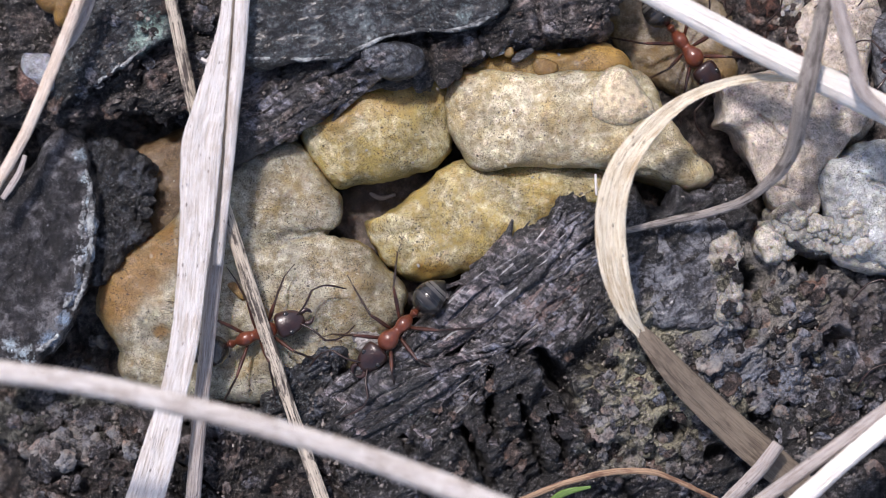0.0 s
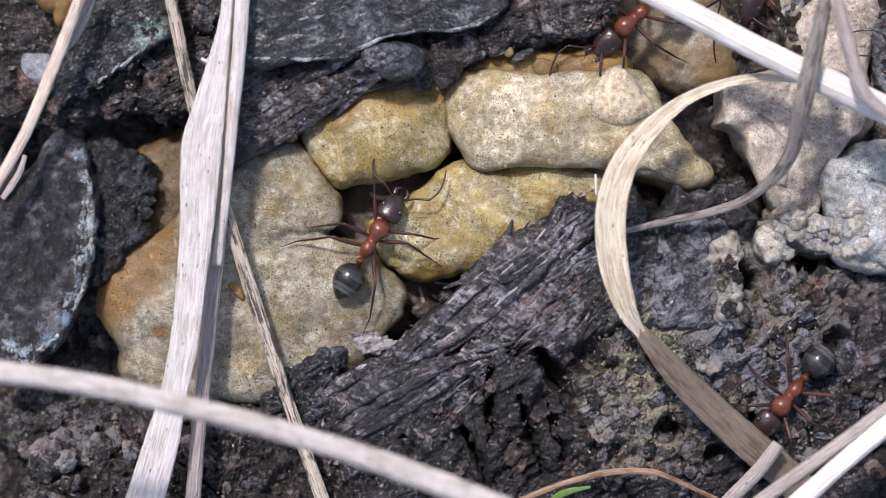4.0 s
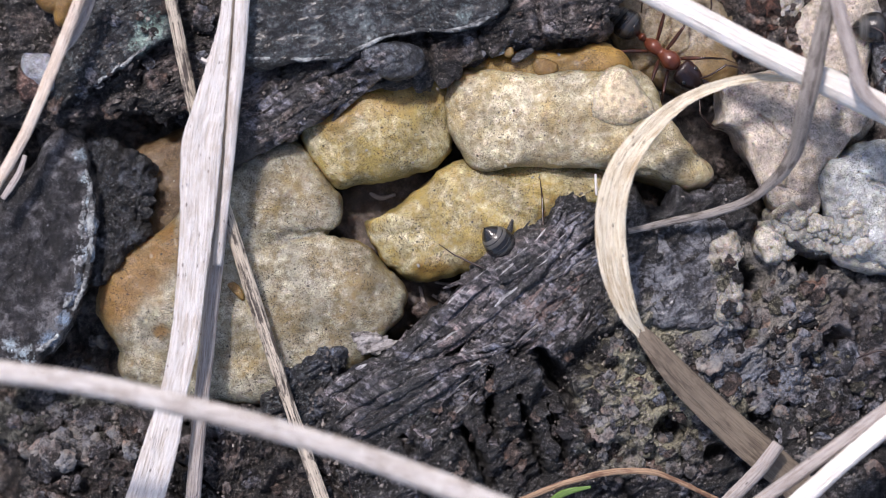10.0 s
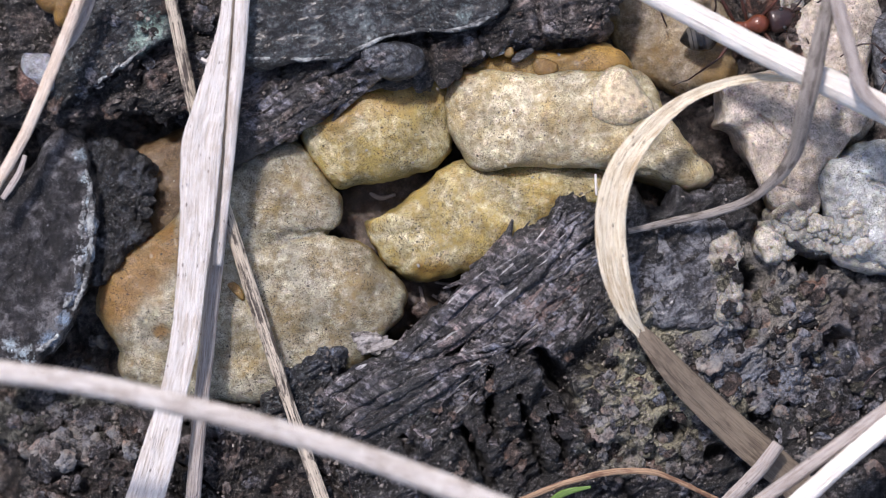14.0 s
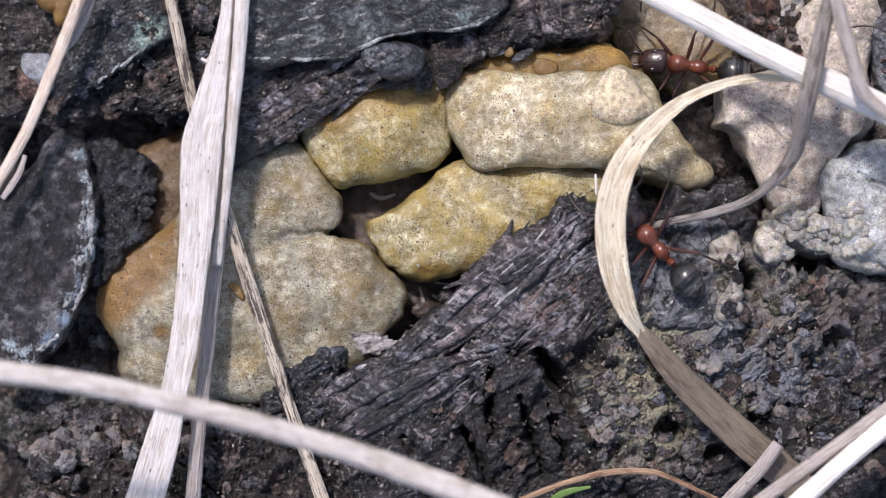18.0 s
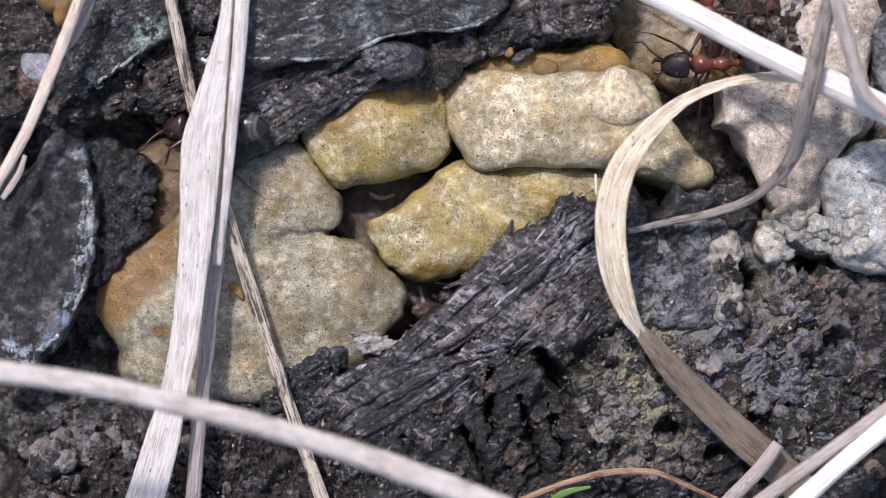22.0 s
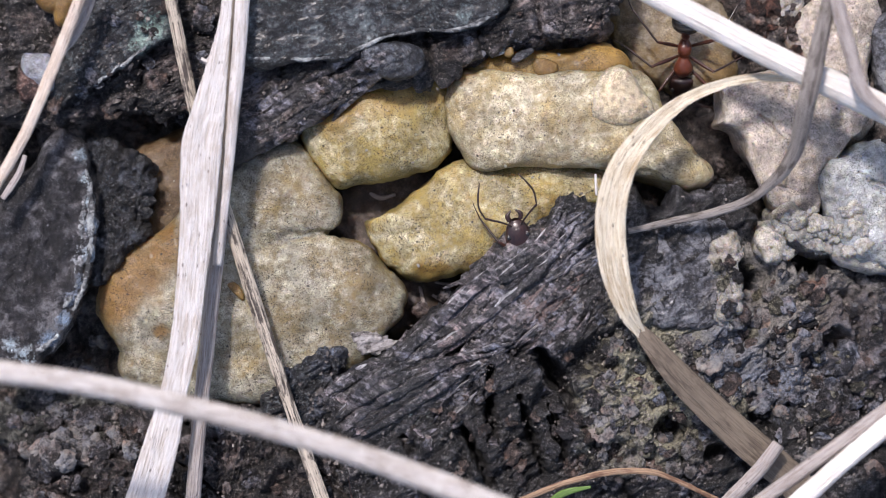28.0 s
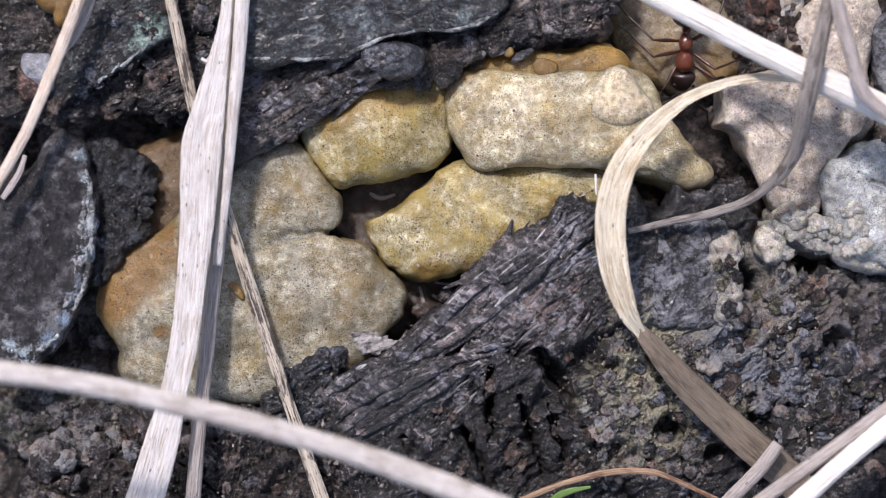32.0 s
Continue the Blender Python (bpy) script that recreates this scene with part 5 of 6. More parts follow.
def odd(name, label, category, outline, material, z, up, down, **kw):
    ob = part(name, mesh_of(name, *slab(outline, z, up, down, walked=False, **kw)), material)
    return tagged(ob, label, category)


BONE = barky("bleached_fibre", (0.26, 0.24, 0.23), (0.52, 0.49, 0.48), (0.78, 0.76, 0.75), grain=(0.4, 2, 2), turn=-10, hue=False, pale=0.06)
SHELL = resin("bluish_white_scale", (0.22, 0.17, 0.16), (0.22, 0.235, 0.27), 0.5, 0.2, 0.5, -0.3)
RUSSET = barky("russet_scale", (0.14, 0.07, 0.05), (0.32, 0.19, 0.14), (0.55, 0.42, 0.36))
AMBER = resin("clear_amber_drop", (0.23, 0.135, 0.04), (0.32, 0.22, 0.10), 0.4, 0.55, 0.8)
odd("wood_chip", "bleached torn wood chip caught on the bark edge", "wood chip", [(-4.96, -4.5), (-3.8, -4.62), (-2.57, -4.93), (-2.2, -5.23), (-2.88, -5.42), (-3.64, -5.66), (-4.41, -5.72), (-4.65, -5.23)], BONE, -0.1, 0.35, 0.3, boxy=0.4, around=90, rings=24, ragged=0.22, ragged_scale=0.5, relief=lambda p, u: 0.12 * fbm(p, 0.4, 3, 0.6, 5), seed=201)
bud = new("bud_scale")
tagged(bud, "bluish-white and russet bud scale lying on bark", "bud scale")
part("scale", mesh_of("scale", *slab([(-22.36, 10.25), (-21.61, 10.46), (-20.91, 10.31), (-20.7, 9.35), (-20.79, 8.38), (-21.76, 8.74), (-22.42, 9.2)], 2.0, 0.8, 0.5, 0.6, 80, 30, 0.06, 1.0, None, resin_relief(202, 0.1, 0.05), 202, False)), SHELL, bud, "bluish-white shiny scale")
part("husk", mesh_of("husk", *slab([(-22.66, 9.95), (-22.21, 9.5), (-21.46, 9.05), (-20.79, 8.44), (-21.46, 8.14), (-22.42, 7.84), (-22.72, 8.74)], 2.1, 0.7, 0.5, 0.6, 80, 30, 0.12, 0.6, None, resin_relief(203), 203, False)), RUSSET, bud, "russet ragged husk")
odd("resin_drop", "amber-orange resin drop beside a stalk", "resin drop", [(-21.7, 13.55), (-21.16, 12.89), (-20.61, 12.65), (-20.4, 11.99), (-19.89, 12.35), (-19.65, 12.95), (-19.05, 13.55), (-20.25, 14.15)], AMBER, 2.0, 1.0, 0.6, around=90, rings=30, relief=resin_relief(204), seed=204)
odd("resin_drop", "clear amber bead on the big lump", "resin drop", [(4.89, 10.21), (5.65, 10.3), (6.2, 10), (6.11, 9.51), (5.5, 9.33), (4.98, 9.51)], AMBER, 0.2, 0.3, 0.4, around=60, rings=24, relief=resin_relief(205, 0.1), seed=205)
odd("resin_drop", "tiny yellow resin bead on the bark lip", "resin drop", [(3.28, 10.79), (3.68, 10.85), (3.83, 10.54), (3.59, 10.3), (3.28, 10.42)], AMBER, 1.0, 0.35, 0.3, around=40, rings=20, seed=206)
odd("wood_chip", "small grey glassy chip on the bark lip", "wood chip", [(2.37, 10.61), (2.77, 10.91), (3.31, 10.97), (3.31, 10.51), (2.77, 10.39)], SHELL, 1.1, 0.25, 0.2, around=50, rings=20, boxy=0.4, seed=207)
odd("wood_chip", "small dark bark sliver on the big lump", "wood chip", [(3.68, 10.21), (4.07, 10.61), (4.74, 10.85), (4.89, 10.61), (4.28, 10.18), (3.83, 10)], CHAR, 0.9, 0.3, 0.25, around=50, rings=20, boxy=0.4, seed=208)
odd("resin_flake", "orange translucent resin flake under a stalk", "resin flake", [(-11.65, -1.95), (-11.25, -1.8), (-10.86, -2.17), (-10.74, -2.71), (-11.1, -2.59)], AMBER, 0.35, 0.2, 0.3, around=50, rings=20, seed=209)
grass("grass_sliver", "tiny white upright straw sliver", [(8.17, 4.02, 1.6, 0.12), (8.2, 3.42, 1.6, 0.15), (8.23, 2.87, 1.6, 0.12)], STRAW, sides=8, count=12)
grass("grass_sliver", "pale papery sliver on the dark flake", [(-22.26, 5, 2.2, 0.27), (-22.56, 4.1, 2.2, 0.36), (-23.01, 3.34, 2.2, 0.42), (-23.49, 2.68, 2.2, 0.3)], STRAW_GREY, flat=0.3, sides=8, count=40)
grass("grass_sliver", "short glinting curl of straw", [(-12.85, 10.12, 2.6, 0.18), (-12.54, 9.99, 2.7, 0.21), (-12.29, 10.28, 2.8, 0.15)], STRAW, sides=8, count=20)
strew("clod", soil, NODULES, [(16.41, 13.5), (19.47, 10.74)], 30, 0.4, [CHIP_RED, CHIP_BROWN, CHIP_RED], 40, avoid=False)
for k, path in enumerate(([(-1.32, -1.85, -3.4, 0.16), (-1.07, -3.1, -3.2, 0.19), (-1.13, -4.2, -3.2, 0.13)], [(-0.75, -2.48, -3.6, 0.16), (0.19, -2.95, -3.4, 0.19), (1.44, -3.36, -3.4, 0.13)], [(-0.44, -1.85, -3.2, 0.13), (0.5, -1.94, -3, 0.19), (1.37, -1.78, -2.8, 0.12)], [(-4.53, 3.49, -3.8, 0.16), (-3.58, 2.86, -3.6, 0.25), (-2.64, 3.02, -3.6, 0.16)], [(-5.8, 2.87, -4, 0.19), (-4.53, 2.49, -3.8, 0.22), (-3.27, 2.17, -3.8, 0.13)])):
    grass("rootlet", "thin pale rootlet in the dark hollow", path, STRAW_GREY, sides=7, count=24, seed=30 + k)


# ---- ants ----
RED = chitin("rust_red_chitin", (0.165, 0.044, 0.02), (0.085, 0.024, 0.014), 0.32)
HEAD = chitin("dark_red_chitin", (0.040, 0.018, 0.015), (0.022, 0.013, 0.013), 0.3)
BLACK = chitin("grey_black_chitin", (0.014, 0.014, 0.015), (0.024, 0.023, 0.023), 0.22)
SHELL_BANDS = chitin("banded_gaster", (0.014, 0.014, 0.015), (0.022, 0.021, 0.021), 0.22, (
    (-3.9, (0.012, 0.012, 0.012)), (-3.35, (0.012, 0.012, 0.012)), (-3.3, (0.12, 0.115, 0.105)), (-2.95, (0.07, 0.067, 0.062)), (-2.9, (0.010, 0.010, 0.010)),
    (-2.5, (0.014, 0.014, 0.015)), (-2.42, (0.06, 0.056, 0.052)), (-2.15, (0.02, 0.02, 0.02)), (-1.6, (0.012, 0.012, 0.012))))
FEMUR = chitin("brown_red_chitin", (0.085, 0.028, 0.015), (0.035, 0.014, 0.010), 0.38)
LEG = chitin("brown_leg_chitin", (0.032, 0.014, 0.010), (0.018, 0.010, 0.008), 0.38)


def lofted(name, sections, sides=20):
    """A body along x: sections of (x, half width, half height, centre z)."""
    s = spline([(a, 0, b, c, d) for a, b, c, d in sections], 26)
    ang = np.linspace(0, 2 * np.pi, sides, endpoint=False)
    v = np.concatenate([np.column_stack([np.full(sides, r[0]), np.cos(ang) * max(r[2], 0.01), np.sin(ang) * max(r[3], 0.01) + r[4]]) for r in s])
    return mesh_of(name, v, tube_faces(len(s), sides))


def limb(name, points, radii, sides=8):
    path = [(*p, 2 * r) for p, r in zip(points, radii)]
    return stalk_mesh(name, path, flat=1.0, sides=sides, count=14, wob=0.0)


def build_ant():
    ant = new("ant")
    tagged(ant, "rust-red and black wood ant walking over resin and bark", "ant", "wood ants")
    part("mesosoma", lofted("mesosoma", [(1.22, 0.12, 0.12, 1.0), (1.06, 0.38, 0.32, 1.06), (0.72, 0.52, 0.45, 1.14), (0.42, 0.50, 0.44, 1.14), (0.12, 0.34, 0.36, 1.08), (-0.12, 0.29, 0.29, 0.98), (-0.38, 0.37, 0.38, 1.03), (-0.72, 0.38, 0.40, 1.0), (-1.0, 0.26, 0.28, 0.88), (-1.18, 0.1, 0.1, 0.8)]), RED, ant)
    part("petiole", lofted("petiole", [(-1.1, 0.1, 0.1, 0.8), (-1.28, 0.20, 0.32, 0.95), (-1.42, 0.24, 0.40, 1.0), (-1.52, 0.18, 0.3, 0.95), (-1.7, 0.1, 0.12, 0.85)]), RED, ant)
    head = part("head", lofted("head", [(1.2, 0.2, 0.2, 1.05), (1.27, 0.56, 0.36, 1.08), (1.50, 0.71, 0.45, 1.08), (2.05, 0.67, 0.43, 1.02), (2.5, 0.50, 0.32, 0.92), (2.75, 0.22, 0.18, 0.85)]), HEAD, ant)
    gaster = part("gaster", lofted("gaster", [(-1.6, 0.15, 0.15, 0.9), (-1.75, 0.48, 0.46, 1.0), (-2.15, 0.80, 0.74, 1.10), (-2.65, 0.84, 0.78, 1.12), (-3.15, 0.66, 0.62, 1.06), (-3.55, 0.32, 0.32, 0.98), (-3.75, 0.05, 0.05, 0.94)], 28), SHELL_BANDS, ant)
    for x, w, h, z in ((-2.12, 0.785, 0.725, 1.095), (-2.65, 0.842, 0.782, 1.12), (-3.12, 0.675, 0.632, 1.064)):
        part("tergite_edge", lofted("tergite_edge", [(x + 0.05, w - 0.01, h - 0.01, z), (x, w + 0.014, h + 0.014, z), (x - 0.04, w - 0.01, h - 0.01, z)], 28), BLACK, gaster)
    for s in (1, -1):
        part("eye", lofted("eye", [(2.12, 0.02, 0.02, 1.30), (2.02, 0.13, 0.1, 1.30), (1.9, 0.13, 0.1, 1.32), (1.8, 0.02, 0.02, 1.32)], 10), BLACK, head, "black oval eye").location.y = s * 0.5 * MM
        part("mandible", limb("mandible", [(2.7, s * 0.3, 0.85), (3.0, s * 0.36, 0.8), (3.25, s * 0.12, 0.76)], [0.13, 0.13, 0.04]), HEAD, head)
    moving = []
    for s, side in ((1, 0), (-1, 1)):
        antenna = part("antenna", limb("scape", [(0, 0, 0), (0.5, s * 0.55, 0.3), (0.9, s * 1.3, 0.4)], [0.05, 0.055, 0.065]), LEG, ant)
        antenna.location = Vector((2.5, s * 0.25, 1.15)) * MM
        part("funiculus", limb("funiculus", [(0.88, s * 1.28, 0.4), (1.5, s * 1.5, 0.25), (2.1, s * 1.45, 0.0), (2.7, s * 1.25, -0.3)], [0.045, 0.05, 0.055, 0.035]), LEG, antenna)
        moving.append((antenna, "antenna", s, 0))
        legs = (((0.75, 0.28, 0.75), (0.95, 1.2, 0.8), (1.75, 2.1, -0.45), (2.5, 2.5, -0.68)),
                ((0.1, 0.3, 0.72), (0.2, 1.5, 0.9), (-0.2, 2.9, -0.4), (-0.45, 3.65, -0.66)),
                ((-0.55, 0.28, 0.72), (-1.1, 1.5, 1.0), (-2.5, 2.6, -0.35), (-3.4, 3.0, -0.66)))
        for k, (hip, knee, ankle, toe) in enumerate(legs):
            flip = lambda p: (p[0], s * p[1], p[2])
            zero, knee, ankle, toe = (0, 0, 0), flip(knee), flip(ankle), flip(toe)
            leg = part("leg", limb("femur", [zero, tuple(0.5 * a for a in knee), knee], [0.08, 0.115, 0.065]), FEMUR, ant)
            leg.location = Vector(flip(hip)) * MM
            part("tibia", limb("tibia", [knee, tuple(0.5 * (a + b) for a, b in zip(knee, ankle)), ankle], [0.06, 0.068, 0.045]), LEG, leg)
            part("tarsus", limb("tarsus", [ankle, tuple(0.5 * (a + b) for a, b in zip(ankle, toe)), toe], [0.038, 0.03, 0.022]), LEG, leg)
            moving.append((leg, "leg", s, (k + side) % 2))
    return ant


# ---- motion ----
def ant_pose(grid, x, y, heading, z, pitch=0.0):
    h = radians(heading)
    c, s = math.cos(h), math.sin(h)
    pitch = radians(pitch)
    if z is None:
        fore, aft = height_at(grid, x + 2 * c, y + 2 * s), height_at(grid, x - 2.4 * c, y - 2.4 * s)
        pitch = math.atan2(max(-2.0, min(2.0, fore - aft)), 4.4)
        z = 0.5 * height_at(grid, x, y) + 0.25 * (fore + aft)
    return Matrix.Translation(Vector((x, y, z)) * MM) @ Euler((0, -pitch, h), "XYZ").to_matrix().to_4x4()


def roam(ant, grid, rows):
    """Keys an ant along rows of (seconds, x, y, heading, height or None, nose up), its legs stepping with the way it goes."""
    if rows[0][0] > 0:
        rows = [(0.0, *rows[0][1:])] + rows
    if rows[-1][0] < 32:
        rows = rows + [(32.0, *rows[-1][1:])]
    walk(ant, [(r[0], ant_pose(grid, *r[1:])) for r in rows])
    times, gone = [], []
    total = 0.0
    for a, b in zip(rows, rows[1:]):
        d = math.hypot(b[1] - a[1], b[2] - a[2]) + abs(b[3] - a[3]) * 0.03
        if b[0] - a[0] > 6:
            steps = 1
        else:
            steps = max(1, round((b[0] - a[0]) / 0.1))
        for k in range(steps):
            times.append(a[0] + (b[0] - a[0]) * k / steps)
            gone.append(total + d * k / steps)
        total += d
    times.append(32.0)
    gone.append(total)
    legs = [o for o in ant.children if o.name.startswith("leg")]
    for n, leg in enumerate(legs):
        s = 1 if leg.location.y > 0 else -1
        phase = math.pi * ((n % 3 + n // 3) % 2)
        base = Matrix.Translation(leg.location)
        lift = lambda g: max(0.0, math.cos(g * 2.2 + phase))
        walk(leg, [(t, base @ Euler((s * 0.18 * lift(g), 0, s * 0.30 * math.sin(g * 2.2 + phase)), "XYZ").to_matrix().to_4x4()) for t, g in zip(times, gone)])
    for n, feeler in enumerate(o for o in ant.children if o.name.startswith("antenna")):
        base = Matrix.Translation(feeler.location)
        tt = [x * 0.4 for x in range(81)]
        walk(feeler, [(t, base @ Euler((0.15 * math.sin(t * 2.9 + n), 0.18 * math.sin(t * 3.7 + 2 * n), 0.3 * math.sin(t * 2.3 + 1.7 * n + ant.location.x * 900)), "XYZ").to_matrix().to_4x4()) for t in tt])


PATHS = {
    "lump_crosser": [
    (0, -10.01, -4.6, 20, None), (0.3, -10.16, -4.6, 22, None), (0.6, -10.15, -4.65, 24, None), (1, -10.2, -4.72, 25, None),
    (1.3, -8.8, -3.7, 30, None), (1.6, -8.4, -3.4, 31, None), (2, -8.49, -3.38, 30, None), (2.3, -6.36, -2.65, 33, None),
    (2.6, -6.15, -2.47, 33, None), (3, -4.56, -0.82, 46, None), (3.5, -4.32, -0.27, 62, None), (5.5, -1.4, 3.2, 38, None),
    (6, -0.55, 2.86, 25, None), (6.3, 1.7, 1.86, -8, None), (6.6, 2.01, 1.61, -15, None), (7, 3.73, 0.15, -28, -0.9, -20),
    (7.5, 4.05, 0.03, -30, -1.2, -30), (8, 3.89, 0.28, -28, -1.2, -30), (8.6, 4.26, 0.03, -32, -1.2, -30), (9, 4.51, -0.12, -36, -1.2, -30),
    (9.6, 4.2, -0.43, -40, -1.3, -32), (10.5, 4.05, -0.84, -48, -1.4, -35), (11, 3.28, -0.59, -54, -1.3, -35), (12, 3.12, -0.9, -60, -1.4, -35),
    (12.6, 3.28, -1.15, -60, -1.5, -35), (13, 3.53, -1.43, -52, -1.7, -35), (13.4, 5.22, -3.11, -45, -3.6, -20), (14.5, 5.55, -3.76, -45, -4.2),
    (17, 5.71, -3.28, 20, -4.2), (19, 5.55, -3.12, 95, -4.2), (22, 5.04, -1.85, 100, -3.2, 15), (23.3, 4.77, -1.15, 102, -1.6, 22),
    (24, 4.38, -0.77, 102, -0.9, 24), (25, 4.31, -0.59, 102, -0.8, 24), (28, 4.31, -0.52, 102, -0.8, 24), (28.6, 4.31, -0.68, 102, -0.9, 24),
    (29, 4.85, -1.37, 100, -2.2, 25), (29.4, 5.21, -2.79, 98, -3.4, 20), (32, 5.24, -3.12, 98, -4.2)],
    "ridge_descender": [
    (0, -2.5, -4.43, 226, 0.4), (0.3, -2.72, -4.7, 238, 0.4), (0.5, -3.11, -7.28, 262, 0.6), (0.6, -2.95, -9.4, 270, None),
    (1, -2.89, -9.95, 270, None), (1.2, -2.86, -13.97, 270, None), (1.4, -2.86, -16.4, 270, None)],
    "hollow_dweller": [
    (0, 13.35, 11.01, -52, -2.6), (0.5, 12.54, 11.51, -80, -2.6), (1, 11.98, 11.57, -108, -2.6), (1.5, 11.5, 11.4, -115, -2.4),
    (2, 11.53, 11.43, -115, -2.4), (2.5, 10.65, 12.57, -142, -1.6), (3, 9.58, 12.35, -150, -0.8), (3.5, 9.87, 12.39, -142, -0.6),
    (5.5, 10.88, 12.45, -135, -0.6), (6, 10.32, 11.94, -140, -0.4), (6.5, 9.89, 12.13, -140, -0.4), (7, 9.82, 11.94, -143, -0.4),
    (8, 9.64, 11.85, -145, -0.4), (8.5, 9.24, 11.51, -155, -0.4), (9, 8.93, 10.93, -162, -0.4), (9.25, 10.08, 11.04, -115, -1.4),
    (9.5, 11.18, 11, -70, -2.4), (10, 11.98, 10.73, -40, -2.6), (11, 11.89, 10.64, -38, -2.6), (11.5, 11.89, 10.89, -28, -2.6),
    (12, 11.89, 11.32, -14, -2.6), (13, 11.73, 11.57, -8, -2.6), (13.5, 14.54, 12.04, 25, -2.6), (14, 16.64, 12.18, 12, -2.4),
    (14.5, 18.29, 12.6, 10, -2.2), (15.2, 22.16, 15.51, 40, -1.5), (16, 24.02, 18.6, 50, -1.5)],
    "hollow_runner": [
    (15.6, 22.78, 17.67, 215, -1.5), (16.2, 21.54, 17.05, 215, -1.5), (16.6, 20.07, 12.46, 195, -2), (17, 17.92, 10.92, 185, -2.2),
    (17.5, 16.43, 10.53, 178, -2.8), (18, 13.47, 10.06, 172, -2.8), (18.5, 13, 10.06, 172, -2.8), (19, 12.75, 9.97, 172, -2.8),
    (19.5, 9.4, 11.72, 152, -2.8), (20, 10.25, 11.72, 120, -2.8), (20.5, 9.93, 11.72, 115, -2.8), (21, 9.56, 12.4, 112, -2.8),
    (21.5, 9.07, 15.61, 110, -2.4), (22.5, 8.6, 19.03, 110, -2.4)],
    "crust_visitor": [
    (18.6, 26.91, 10.17, 185, -0.5), (19, 23.24, 10.73, 183, -0.6), (19.5, 16.49, 10.69, 178, -1.2), (20, 16.31, 9.85, 155, -1.2),
    (20.5, 16.18, 9.73, 158, -1.2), (21, 14.47, 10.05, 182, -1.4), (22, 14.6, 10.05, 182, -1.4), (22.6, 14.6, 10.05, 182, -1.4),
    (23, 15.07, 9.97, 186, -1.2), (23.3, 15.8, 9.52, 220, 0), (23.5, 16.02, 8.59, 258, 1.2), (23.75, 18.33, 7.29, 300, 1.6),
    (24, 21.39, 6.26, 323, 1), (24.4, 26.82, 4.01, 330, 0)],
    "hollow_guard": [
    (20.4, 13.47, 17.53, -95, -2.8), (21, 13.18, 13.28, -86, -2.8), (21.5, 13.62, 13.15, -80, -2.8), (22, 14.56, 13.15, -80, -2.8),
    (22.5, 14.5, 12.97, -88, -2.8), (23, 14.56, 12.53, -90, -2.8, -15), (23.5, 14.75, 10.28, -92, -2.8, -35), (24, 14.25, 10.22, -98, -2.8, -35),
    (24.5, 13.87, 10.84, -92, -2.8, -35), (25, 13.68, 11.15, -82, -2.8, -40), (25.5, 13.37, 10.97, -96, -2.8, -40), (27.5, 13.25, 11.03, -92, -2.8, -40),
    (28, 13.25, 11.15, -91, -2.8, -38), (29, 13.31, 11.09, -94, -2.8, -38), (30, 13.62, 10.47, -97, -2.8, -45), (31, 13.5, 10.65, -102, -2.8, -42),
    (31.5, 13.4, 10.84, -98, -2.8, -40), (32, 13.31, 11.4, -90, -2.8, -35)],
    "edge_climber": [
    (3.6, 27.73, 14.11, 200, 0), (4.6, 21.23, 10.71, 215, 0.5), (5.5, 14.24, 5.39, 236, None), (6, 14.24, 4.9, 241, None),
    (6.5, 14.12, 4.29, 246, None), (7, 13.88, 3.13, 252, None), (7.5, 13.39, 2.4, 258, None), (8, 9.75, 2.1, 213, None),
    (8.3, 8.34, 0.79, 203, None), (8.6, 6.33, -0.12, 218, None), (9, 6.09, -0.27, 224, None), (9.3, 6.12, -0.21, 222, None),
    (9.5, 3.68, -4.99, 235, None), (9.65, 1.7, -9.71, 245, None), (9.8, 0.79, -16.4, 250, None)],
    "corner_walker": [
    (3, 26.96, -1.8, 200, None), (3.3, 21.94, -3.99, 205, None), (3.5, 20.27, -5.51, 228, None), (5.5, 17.07, -10.07, 232, None),
    (6, 16.68, -10.99, 238, None), (6.3, 15.4, -13.97, 240, None), (6.6, 14.49, -16.71, 240, None)],
    "top_lurker": [
    (2, 17.89, 17.74, -100, -2), (2.5, 17.12, 15.1, -100, -2), (6.5, 17.02, 15.25, -100, -2), (8.3, 16.96, 15.56, -60, -2),
    (9, 17.3, 10.5, 0, -3.2), (9.5, 18.89, 11.8, 8, -1.6), (9.9, 24.24, 12, 2, -1), (10.2, 27.63, 12.06, 0, -1),
    (20.9, 28.25, 12.37, 120, -1), (21.4, 24.85, 12.74, 170, -1), (22.2, 27.63, 15.45, 120, -1), (29.6, 19.61, 18.9, 100, -1),
    (30.1, 19.2, 17.7, 95, -1.2), (30.4, 18.9, 15.4, 95, -1.2), (30.7, 18.8, 15.3, 95, -1.2), (31.0, 19.02, 18.6, 90, -1.2)],
    "long_hauler": [
    (15.5, 27.27, -17.01, 130, None), (16.1, 22.09, -12.14, 130, None), (16.5, 18.02, -7.97, 130, None), (16.8, 16.49, -6.36, 132, None),
    (17, 15.89, -5.69, 135, None), (17.3, 14.36, -4.23, 136, None), (17.6, 13.21, -2.4, 118, None), (18, 11.29, 0.27, 132, None),
    (18.3, 10.83, 1.8, 140, None), (18.6, 9.25, 2.89, 158, None), (19, 6.09, 5.02, 150, None), (19.3, 3.1, 7.15, 152, None),
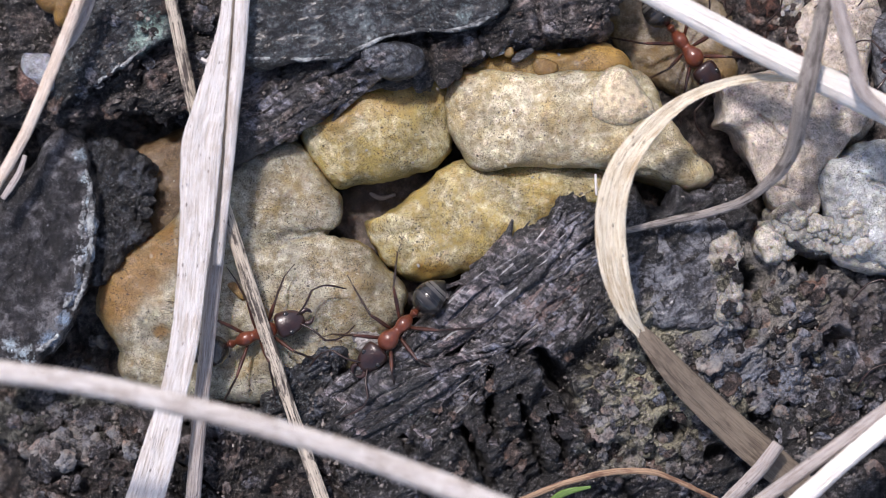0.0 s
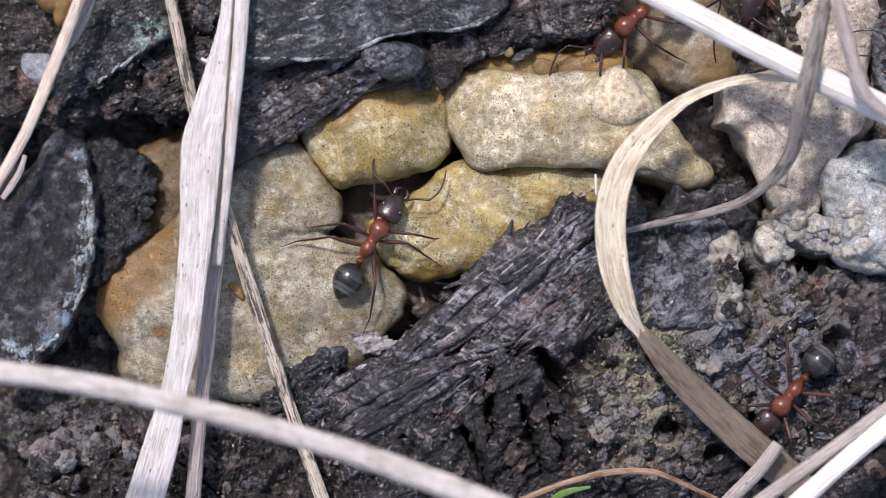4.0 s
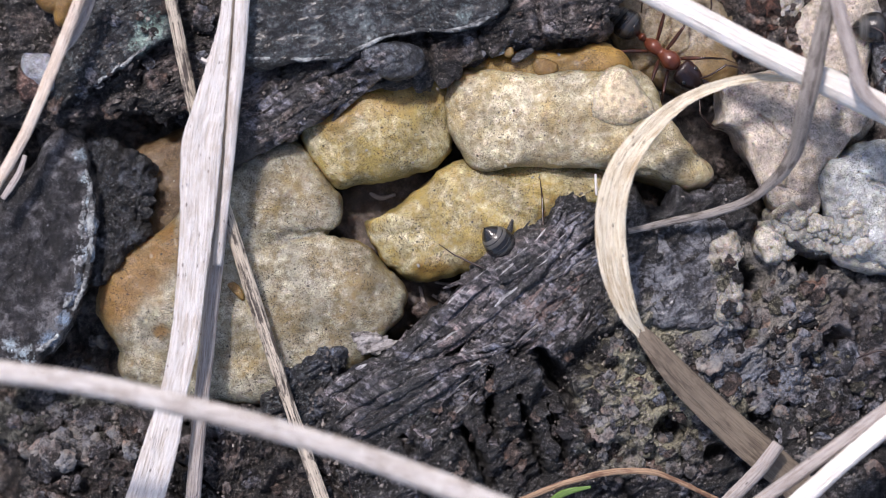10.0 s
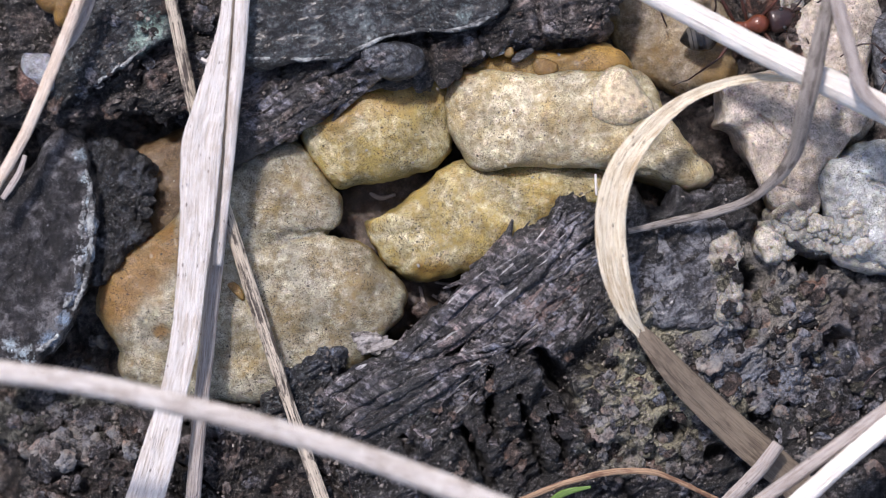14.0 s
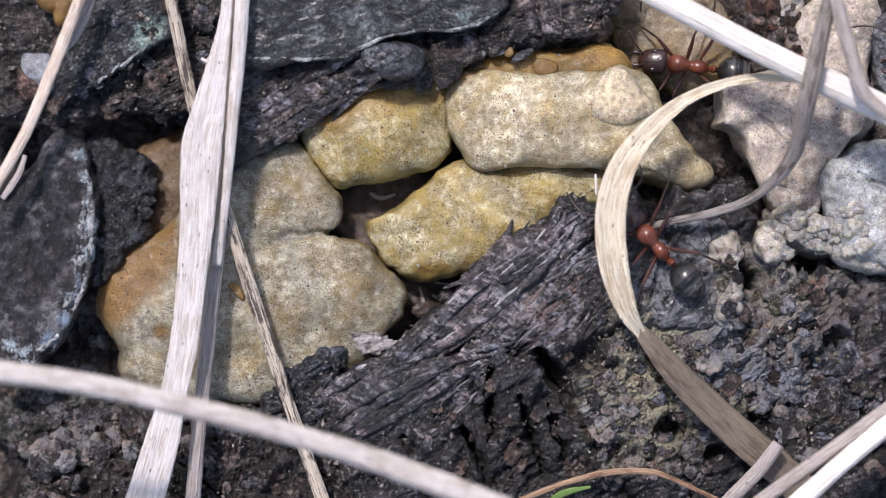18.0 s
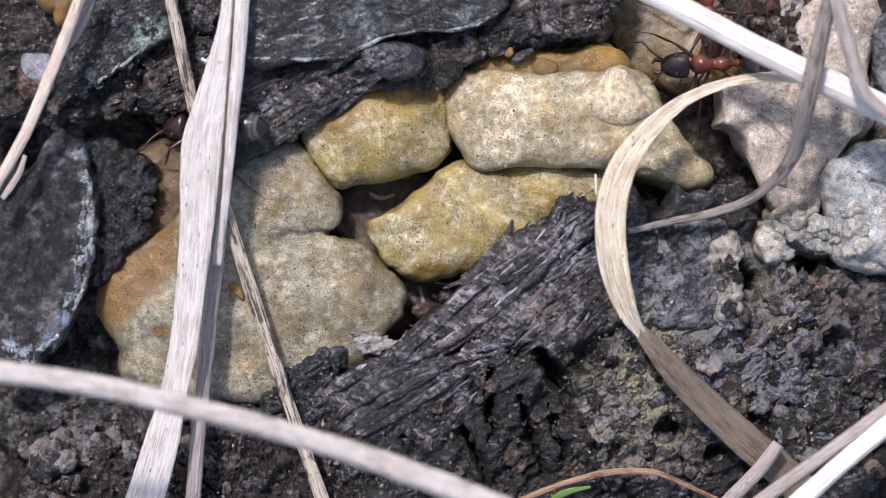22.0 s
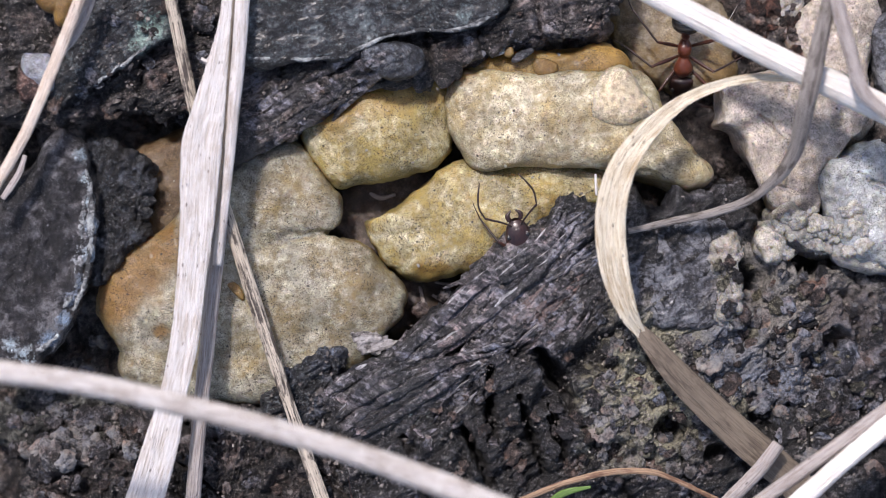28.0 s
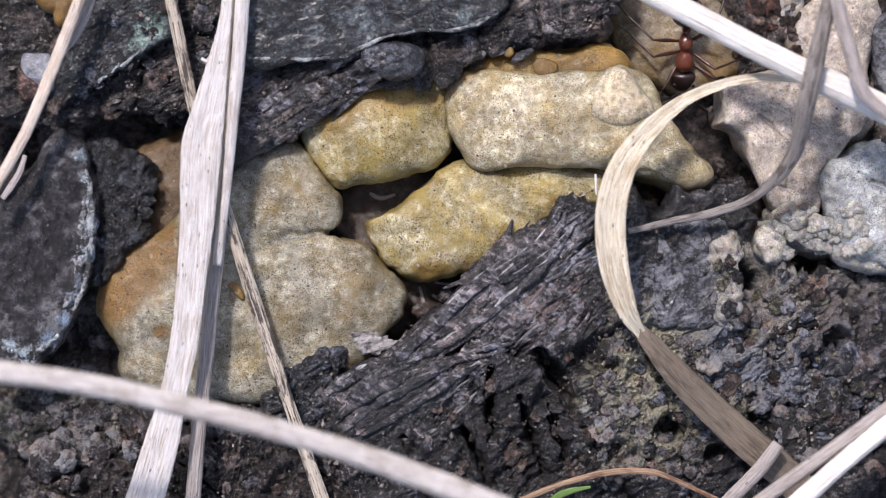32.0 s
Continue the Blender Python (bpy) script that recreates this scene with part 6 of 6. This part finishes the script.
    (19.6, 0.94, 6.6, 165, None), (20, -1.4, 5.87, 186, None), (20.3, -4.38, 5.2, 185, None), (20.6, -7.18, 5.14, 180, None),
    (21, -9.31, 6.24, 146, None), (21.5, -10.23, 6.6, 158, None), (22, -12.29, 6.6, 178, None), (22.5, -13.76, 6.73, 180, None),
    (23, -15.7, 7.15, 176, None), (23.3, -16.92, 7.21, 174, None), (23.6, -18.2, 7.52, 158, None), (24, -20.1, 8.75, 136, None),
    (24.3, -20.5, 8.8, 148, None), (24.6, -20.88, 9.34, 172, None), (25, -21.3, 8.16, 180, None), (25.5, -21.97, 7.21, 202, None),
    (25.9, -25.68, 5.2, 210, None), (26.3, -28.73, 3.68, 210, None)],
    "lip_peeper": [
    (19.4, -11.53, -11.31, 80, -4), (20, -11.09, -9.47, 78, -2.4), (20.3, -11.34, -8.89, 80, -1.6), (20.6, -11.13, -8.69, 80, -1.4),
    (21, -10.93, -8.15, 82, -1.2), (21.3, -11.03, -8.7, 82, -1.6), (21.7, -11.51, -11.35, 82, -4.5)],
    "litter_runner": [
    (21.9, 27.27, -6.06, 205, None), (22.3, 22.7, -7.85, 200, None), (22.6, 20.75, -8.86, 198, None), (23, 18.5, -9.56, 188, None),
    (23.3, 16.46, -9.89, 184, None), (23.6, 13.12, -10.38, 180, None), (24, 10.23, -9.95, 178, None), (24.3, 9.25, -9.83, 188, None),
    (24.6, 7.18, -10.38, 205, None), (25, 4.29, -12.2, 215, None), (25.3, 1.7, -14.58, 218, None), (25.6, -0.73, -17.01, 218, None)],
}


def motions():
    grid = survey()
    first = build_ant()
    ants = [first] + [copy_thing(first, Matrix.Identity(4)) for _ in range(len(PATHS) - 1)]
    for ant, rows in zip(ants, PATHS.values()):
        roam(ant, grid, rows)
    # a passing ant nudges the bent stalk
    nudged, rest = pose(-0.17 * MM, 0.02 * MM, 0), pose(0, 0, 0)
    walk(bent, [(0.0, nudged), (7.2, nudged), (8.0, pose(-0.08 * MM, -0.05 * MM, 0)), (8.5, rest), (32.0, rest)])


motions()
